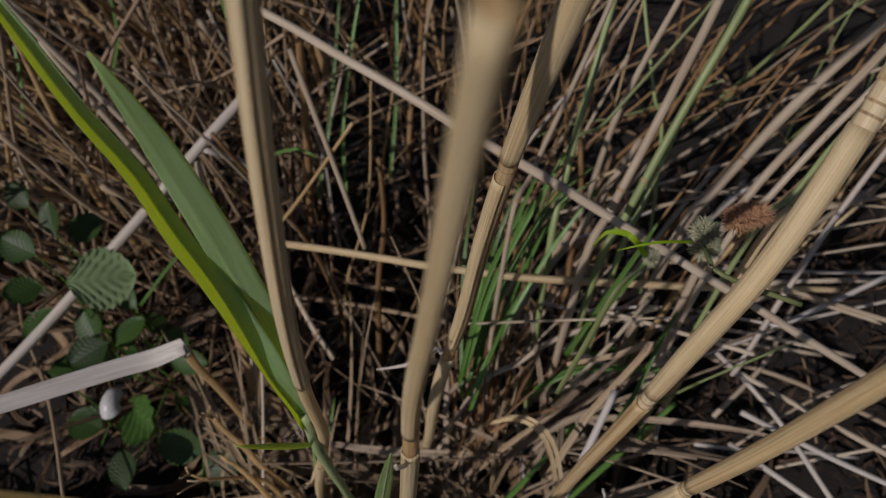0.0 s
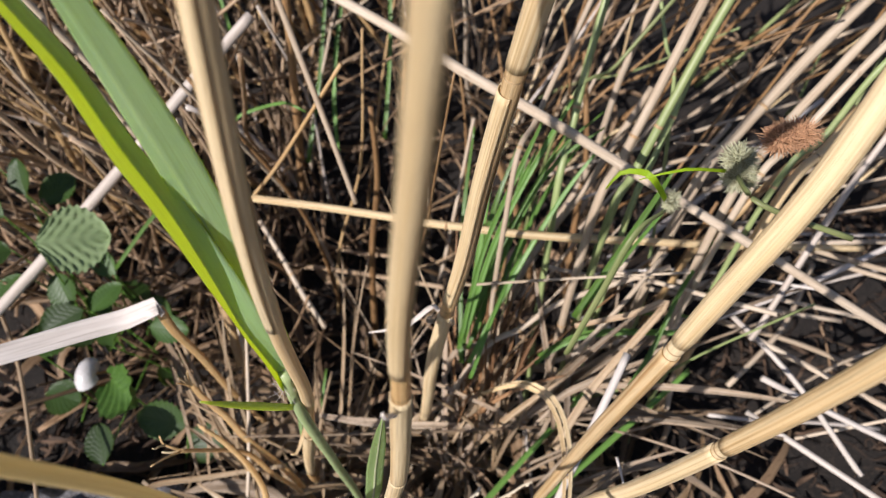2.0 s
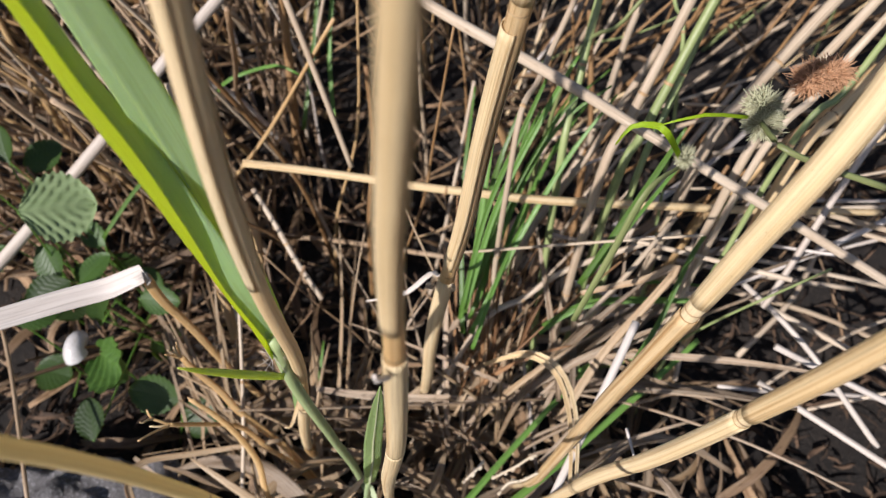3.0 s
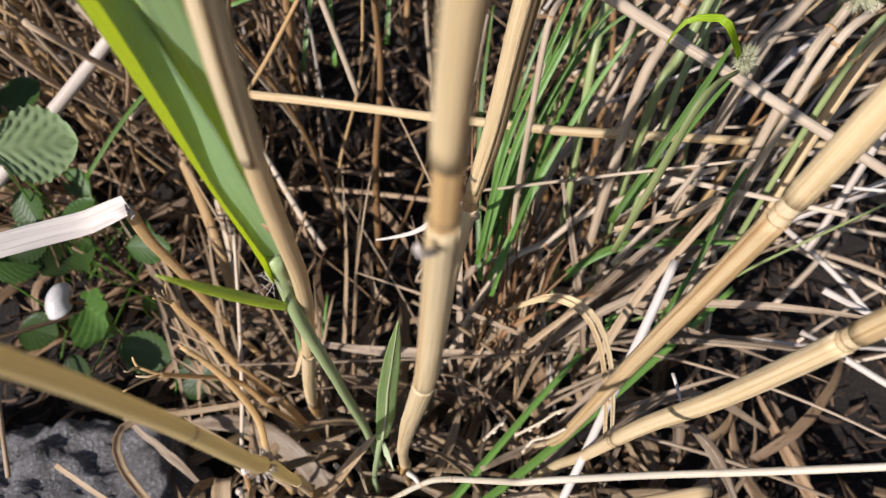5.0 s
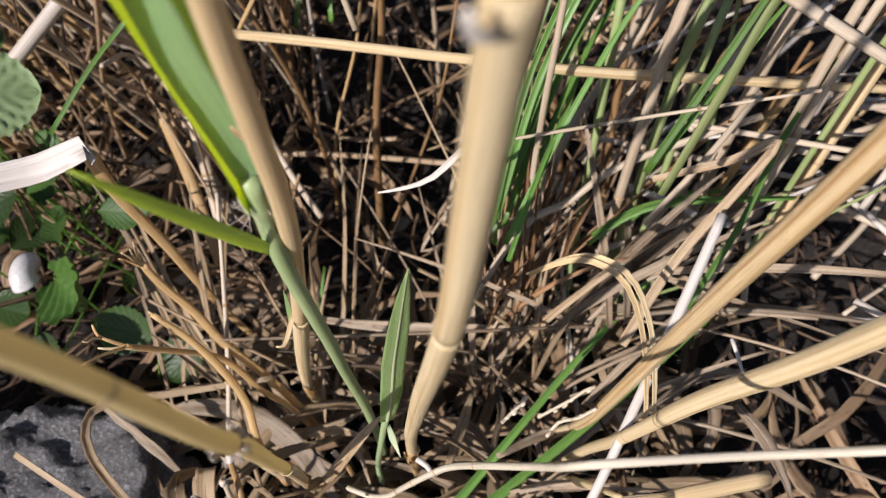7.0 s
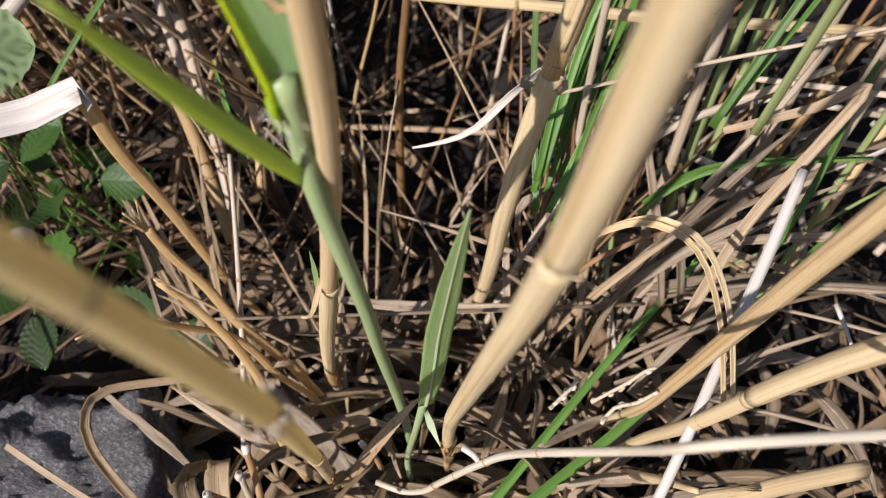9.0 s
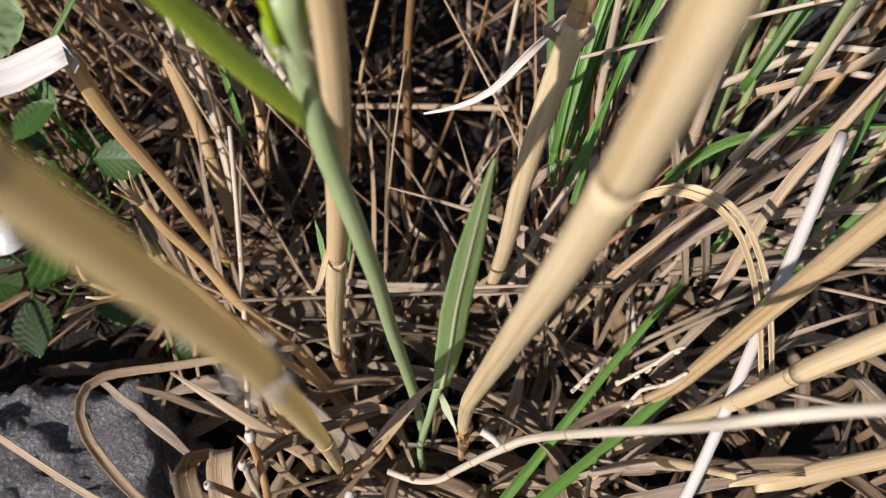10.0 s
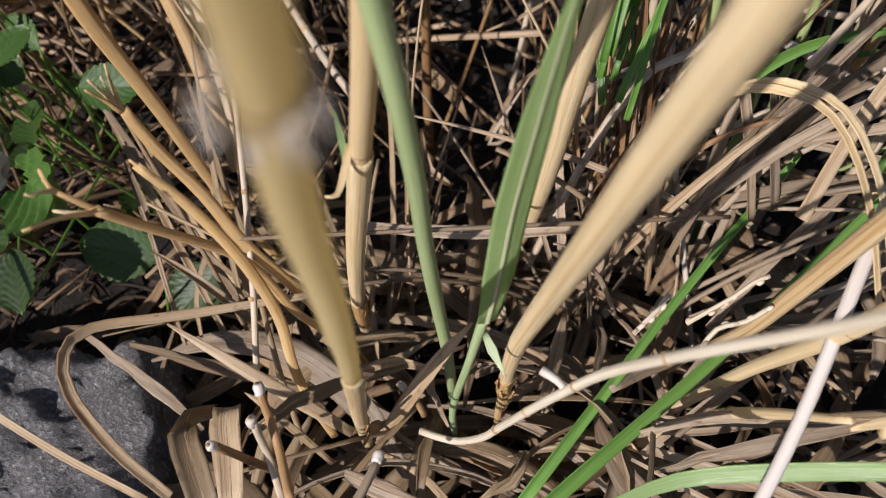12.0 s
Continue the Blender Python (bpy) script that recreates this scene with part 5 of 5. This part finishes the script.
# split yellow straw low on the right
top_split = thing("split_straw", "yellow split straw with a splintered end", "reed", "broken straws")
part("stalk", tube([(0.0745, 0.0824, 0.1142), (0.0514, 0.0764, 0.1186), (0.0444, 0.0743, 0.1192), (0.0371, 0.0723, 0.1210)], [0.0028, 0.0028, 0.0024, 0.0016], 12, 0.005, flat=0.7, seed=151), STRAW, top_split)
for k in range(4):
    part("splinter", ribbon([(0.0470, 0.0754, 0.1208), (0.0353, 0.0728, 0.1238), (0.0303, 0.0715, 0.1247)], [0.0022, 0.0020 - 0.0003 * k, 0.0006], (0.1 * k, -0.7, 0.7), fold=10 * k, seed=152 + k, twist=(20 * k, -15 * k)), STRAW, top_split)


# ---- scattered growth, by zones ----
def kinked(rng, base, way, length, bend, joints=3):
    """A dead stem's line: straight runs with small kinks at the joints."""
    pts = [Vector(base)]
    d = Vector(way).normalized()
    for k in range(joints):
        d = (d + Vector((rng.gauss(0, bend), rng.gauss(0, bend), rng.gauss(0, bend * 0.6)))).normalized()
        pts.append(pts[-1] + d * (length / joints) * rng.uniform(0.8, 1.2))
    return pts


def clear(pts, near=0.135):
    """Keeps the scattered growth out of the room in front of the canes."""
    return all(not (p.y < 0.16 + 0.25 * max(0, p.z - 0.02) and -0.16 < p.x < 0.13 and p.z > 0.03) for p in pts) and all(p.z < 0.28 for p in pts)


def hollow(x, y):
    """The bare dark hollow under the leaning canes."""
    return ((x - 0.165) / 0.095) ** 2 + ((y - 0.23) / 0.11) ** 2 < 1


def pit(x, y):
    """The dark pit behind the clump, where few stems stand."""
    return ((x + 0.035) / 0.085) ** 2 + ((y - 0.26) / 0.08) ** 2 < 1


rng = random.Random(11)
made = 0
tries = 0
while made < 190 and tries < 5000:
    tries += 1
    x, y = rng.uniform(-0.48, 0.07), rng.uniform(0.25, 0.60)
    if x > -0.12 and y < 0.42 and rng.random() < 0.35:
        continue
    base = (x, y, ground_z(x, y) - 0.004)
    way = ((x + 0.04) * 1.1 + rng.gauss(0, 0.12), rng.gauss(0.0, 0.16), 1.0) if rng.random() < 0.85 or x > -0.15 else (rng.gauss(0, 0.9), rng.gauss(-0.1, 0.6), 0.7)
    pts = kinked(rng, base, way, rng.uniform(0.14, 0.36), 0.13, rng.choice((2, 3, 4)))
    if not clear(pts) or (y < 0.42 and abs(pts[-1].z - pts[0].z) < 0.6 * (pts[-1] - pts[0]).length) or (pit(x, y) and rng.random() < 0.5):
        continue
    r = rng.uniform(0.0008, 0.0018) if rng.random() < 0.75 else rng.uniform(0.0018, 0.0030)
    mat = rng.choices((BROWN_STEM, ORANGE_STRAW, GREY_STRAW, WHITE_STRAW), (16, 36, 36, 12) if x < -0.1 else (40, 28, 26, 6))[0]
    lab = {"brown_dead_stem": "thin brown dead reed stem, crooked", "tawny_straw": "thin tawny dead reed stem, crooked", "weathered_cane": "thin grey weathered reed stem", "bleached_stem": "thin bleached reed stem"}[mat.name]
    ob = part("dead_reed", tube(pts, [r * (1 - 0.12 * k) for k in range(len(pts))], 7, 0.012, seed=made), mat)
    tagged(ob, lab, "stem", "dead stems behind the clump")
    made += 1

made = 0
tries = 0
while made < 50 and tries < 3000:
    tries += 1
    x, y = rng.uniform(0.04, 0.34), rng.uniform(0.20, 0.52)
    base = (x - 0.03, y, ground_z(x, y) - 0.004)
    way = (rng.gauss(0.45, 0.2), rng.gauss(0.05, 0.22), 1.0)
    pts = kinked(rng, base, way, rng.uniform(0.12, 0.30), 0.10, 3)
    if not clear(pts) or (x > 0.11 and y < 0.31):
        continue
    r = rng.uniform(0.0007, 0.0016)
    mat = rng.choices((BROWN_STEM, GREY_STRAW, STRAW, GREEN_CULM, WHITE_STRAW), (52, 20, 8, 18, 2))[0]
    lab = {"brown_dead_stem": "thin brown dead reed stem leaning", "weathered_cane": "grey weathered reed stem leaning", "dry_cane": "straw-coloured reed stem leaning", "green_culm": "thin living green stem leaning", "bleached_stem": "thin bleached reed stem leaning"}[mat.name]
    ob = part("dead_reed" if mat != GREEN_CULM else "reed", tube(pts, [r * (1 - 0.12 * k) for k in range(len(pts))], 7, 0.012, seed=500 + made), mat)
    tagged(ob, lab, "stem", "leaning stems at the back")
    made += 1

made = 0
tries = 0
while made < 42 and tries < 3000:
    tries += 1
    x, y, z = rng.uniform(0.03, 0.17), rng.uniform(0.15, 0.30), rng.uniform(0.0, 0.115)
    a = rng.choice((rng.gauss(0.1, 0.25), rng.gauss(-0.6, 0.3), rng.gauss(0.7, 0.3)))
    pts = kinked(rng, (x, y, z), (math.cos(a), math.sin(a), rng.gauss(0.0, 0.35)), rng.uniform(0.07, 0.19), 0.08, rng.choice((2, 3)))
    if not clear(pts) or any(p.z < ground_z(p.x, p.y) for p in pts) or (hollow(*pts[1][:2]) and rng.random() < 0.6):
        continue
    r = rng.uniform(0.0007, 0.0016)
    ob = part("twig", tube(pts, [r] * len(pts), 6, 0.012, seed=700 + made), WHITE_STRAW if rng.random() < 0.45 else GREY_STRAW)
    tagged(ob, "thin pale dead twig tangled among others", "twig", "tangled pale twigs")
    made += 1


def tuft(label, base, way, count, length, width, spread, seed, mat):
    """Dead leaves and straws fanning out of one crown, arching over and kinking."""
    rng = random.Random(seed)
    for k in range(count):
        b = Vector(base) + Vector((rng.gauss(0, 0.006), rng.gauss(0, 0.006), rng.gauss(0, 0.003)))
        d = (Vector(way) + Vector((rng.gauss(0, spread), rng.gauss(0, spread), rng.gauss(0, spread * 0.6)))).normalized()
        l = rng.uniform(0.45, 1.0) * length
        sag = Vector((d.x * 0.5, d.y * 0.5, -rng.uniform(0.1, 0.9)))
        turn = Vector((rng.gauss(0, 0.15), rng.gauss(0, 0.15), 0))
        pts = [b + d * l * f + (sag + turn) * l * f * f * 0.55 for f in (0, 0.3, 0.6, 0.82, 1.0)]
        pts = [Vector((p.x, p.y, max(p.z, ground_z(p.x, p.y) + 0.002))) for p in pts]
        w = width * rng.uniform(0.4, 1.0)
        if rng.random() < 0.62:
            leaf(label, pts, [w * 0.7, w, w * 0.9, w * 0.6, w * 0.15], (rng.gauss(0, 0.3), -0.6, 0.75), mat, rng.uniform(5, 40), seed=seed * 50 + k, twist=(rng.uniform(-30, 30), rng.uniform(-90, 90)), curl=rng.uniform(-0.3, 0.6), group="crowns of dead leaves", ripple=0.1)
        else:
            r = w * 0.22
            ob = part("straw", tube(pts, [r, r, r, r * 0.9, r * 0.8], 7, 0.006, seed=seed * 50 + k), mat)
            tagged(ob, "thin dry straw arching out of the crown", "stem", "crowns of dead leaves")


for k, (p, way, n, l, w) in enumerate([
        ((0.0107, 0.1555, 0.0334), (0.15, 0.35, 0.9), 13, 0.13, 0.0046), ((0.0348, 0.1588, 0.0509), (0.45, 0.2, 0.7), 13, 0.12, 0.0046), ((0.0548, 0.1736, 0.0638), (0.6, 0.1, 0.6), 7, 0.12, 0.0040),
        ((-0.0072, 0.1469, 0.0049), (0.1, 0.5, 0.8), 14, 0.12, 0.0044), ((-0.0676, 0.1475, 0.0056), (-0.15, 0.5, 0.8), 12, 0.12, 0.0036), ((-0.1063, 0.1404, 0.0227), (-0.4, 0.5, 0.7), 12, 0.11, 0.0036),
        ((0.0356, 0.1418, 0.0149), (0.6, 0.2, 0.4), 8, 0.10, 0.0042), ((0.0036, 0.0876, 0.0513), (0.7, -0.1, 0.15), 9, 0.08, 0.0038), ((-0.0679, 0.0939, 0.0505), (-0.2, -0.4, 0.35), 10, 0.07, 0.0044)]):
    tuft("arching tan dead leaf of an old crown", p, way, n, l, w, 0.34, 900 + k, ASH_LEAF if k in (1, 2, 3, 6, 7) else DEAD_LEAF)
for k, (p, n) in enumerate((((0.001, 0.170, 0.045), 16), ((0.012, 0.176, 0.050), 12))):
    tuft("russet dead sheath at the foot of the grass", p, (0.22, 0.40, 0.85), n, 0.085, 0.0030, 0.20, 940 + k, RUSSET_LEAF)


def litter(count, xr, yr, zr, lmin, lmax, wmin, wmax, mat, seed, avoid=None, step=0.007):
    """Flat dead leaves lying every way on the ground, joined into one sheet of stuff."""
    rng = random.Random(seed)
    s = Soup()
    for k in range(count):
        x, y = rng.uniform(*xr), rng.uniform(*yr)
        if avoid and avoid(x, y):
            continue
        z = ground_z(x, y) + rng.uniform(*zr)
        a = rng.uniform(0, 2 * math.pi)
        n = (rng.gauss(0, 0.3), rng.gauss(-0.2, 0.3), 1)
        l = rng.uniform(lmin, lmax)
        d = Vector((math.cos(a), math.sin(a), rng.gauss(0, 0.25)))
        side = Vector((-d.y, d.x, 0))
        bow, arch, kink = rng.gauss(0, 0.16), rng.gauss(0.05, 0.10), rng.gauss(0, 0.10)
        p = Vector((x, y, z))
        q = [p + d * l * f + side * l * (bow * 4 * f * (1 - f) + kink * max(0, f - 0.55)) + Vector((0, 0, l * arch * 4 * f * (1 - f))) for f in (0, 0.25, 0.5, 0.78, 1.0)]
        w = rng.uniform(wmin, wmax)
        ribbon(q, [w * 0.5, w * 0.95, w, w * 0.7, w * 0.1], n, fold=rng.uniform(0, 30), across=4, step=step, soup=s, twist=(rng.uniform(-30, 30), rng.uniform(-50, 50)), ripple=0.2, seed=seed * 1000 + k, curl=rng.uniform(-0.7, 1.1))
    return s


def dark_gap(x, y):
    """Bare hollows where little litter lies."""
    patch = noise.noise(Vector((x * 170, y * 170, 9)))
    if hollow(x, y):
        return patch > -0.55
    if -0.16 < x < 0.03 and y > 0.19:
        return patch > -0.2
    if x < -0.09 and 0.11 < y < 0.22:
        return patch > 0.05
    if x > 0.05 and y > 0.13:
        return patch > -0.05
    return patch > 0.4


for nm, sp in (("litter", litter(430, (-0.32, 0.24), (0.03, 0.34), (0.0, 0.026), 0.03, 0.11, 0.0028, 0.0090, THATCH, 5, dark_gap)),
               ("litter", litter(330, (-0.45, 0.4), (0.36, 0.8), (0.0, 0.035), 0.03, 0.10, 0.002, 0.006, THATCH, 6))):
    tagged(part(nm, sp, THATCH), "layer of tan and brown dead reed leaves", "litter", kind="stuff")


tagged(part("litter", litter(2600, (-0.30, 0.30), (0.02, 0.42), (0.0, 0.010), 0.006, 0.026, 0.0008, 0.0034, CRUMBS, 9, None, 0.008), CRUMBS), "dark brown crumbs of rotted leaves on the soil", "litter", kind="stuff")


def thatch(count, xr, yr, zr, lean, length, rad, seed, mat=None):
    """The uncounted thin dead stems of the thicket behind."""
    rng = random.Random(seed)
    s = Soup()
    k = 0
    tries = 0
    while k < count and tries < count * 6:
        tries += 1
        x, y = rng.uniform(*xr), rng.uniform(*yr)
        pts = kinked(rng, (x, y, ground_z(x, y) + rng.uniform(*zr)), (rng.gauss(lean[0], 0.4), rng.gauss(lean[1], 0.4), 1.0 if rng.random() < 0.7 else 0.2), rng.uniform(*length), 0.2, rng.choice((2, 3)))
        if not clear(pts) or ((hollow(x, y) or pit(x, y)) and rng.random() < 0.75):
            continue
        r = rng.uniform(*rad)
        tube(pts, [r, *[r * 0.8] * (len(pts) - 1)], 5, 0.02, s, seed=k)
        k += 1
    return s


tagged(part("reed_thatch", thatch(420, (-0.6, 0.06), (0.26, 0.9), (-0.005, 0.02), (0.05, -0.05), (0.10, 0.32), (0.0006, 0.0016), 21), THATCH), "thicket of thin brown dead stems behind", "reeds", kind="stuff")
tagged(part("reed_thatch", thatch(60, (0.06, 0.6), (0.34, 0.9), (-0.005, 0.02), (0.3, 0.0), (0.10, 0.3), (0.0006, 0.0014), 23), THATCH), "thicket of thin brown dead stems behind", "reeds", kind="stuff")
tagged(part("reed_thatch", thatch(150, (-0.25, 0.25), (0.20, 0.34), (-0.005, 0.03), (0.0, 0.0), (0.04, 0.12), (0.0004, 0.0010), 22), THATCH), "tangle of thin dead stems near the ground", "reeds", kind="stuff")
tagged(part("reed_thatch", thatch(270, (-0.52, -0.13), (0.27, 0.62), (-0.005, 0.03), (-0.15, 0.0), (0.10, 0.34), (0.0007, 0.0019), 24), TAN_THATCH), "thicket of pale tan dead stems behind", "reeds", kind="stuff")

# the reed bed goes on round about
def outside(x, y):
    return (-0.40 < x < 0.36 and -0.12 < y < 0.80) or math.hypot(x, y - 0.4) > 1.25 + 0.5 * noise.noise(Vector((x * 2, y * 2, 5)))


tagged(part("litter", litter(2300, (-1.7, 1.7), (-1.3, 2.1), (0.0, 0.03), 0.05, 0.16, 0.002, 0.008, THATCH, 8, outside, 0.03), THATCH), "layer of tan and brown dead reed leaves", "litter", kind="stuff")


def around(count, seed):
    rng = random.Random(seed)
    s = Soup()
    k = 0
    while k < count:
        x, y = rng.gauss(0, 1.0), 0.5 + rng.gauss(0, 0.9)
        if -0.60 < x < 0.55 and y < 0.85 or (x < -0.2 and y < 0.3):
            continue
        tall = rng.uniform(0.2, 0.7)
        tube(kinked(rng, (x, y, ground_z(x, y) - 0.005), (rng.gauss(0, 0.2), rng.gauss(0, 0.2), 1), tall, 0.06, 3), [0.0022, 0.0020, 0.0017, 0.0012], 5, 0.05, s, seed=k)
        k += 1
    return s


tagged(part("reed_thatch", around(520, 31), THATCH), "dry reed stems of the bed around the clump", "reeds", kind="stuff")
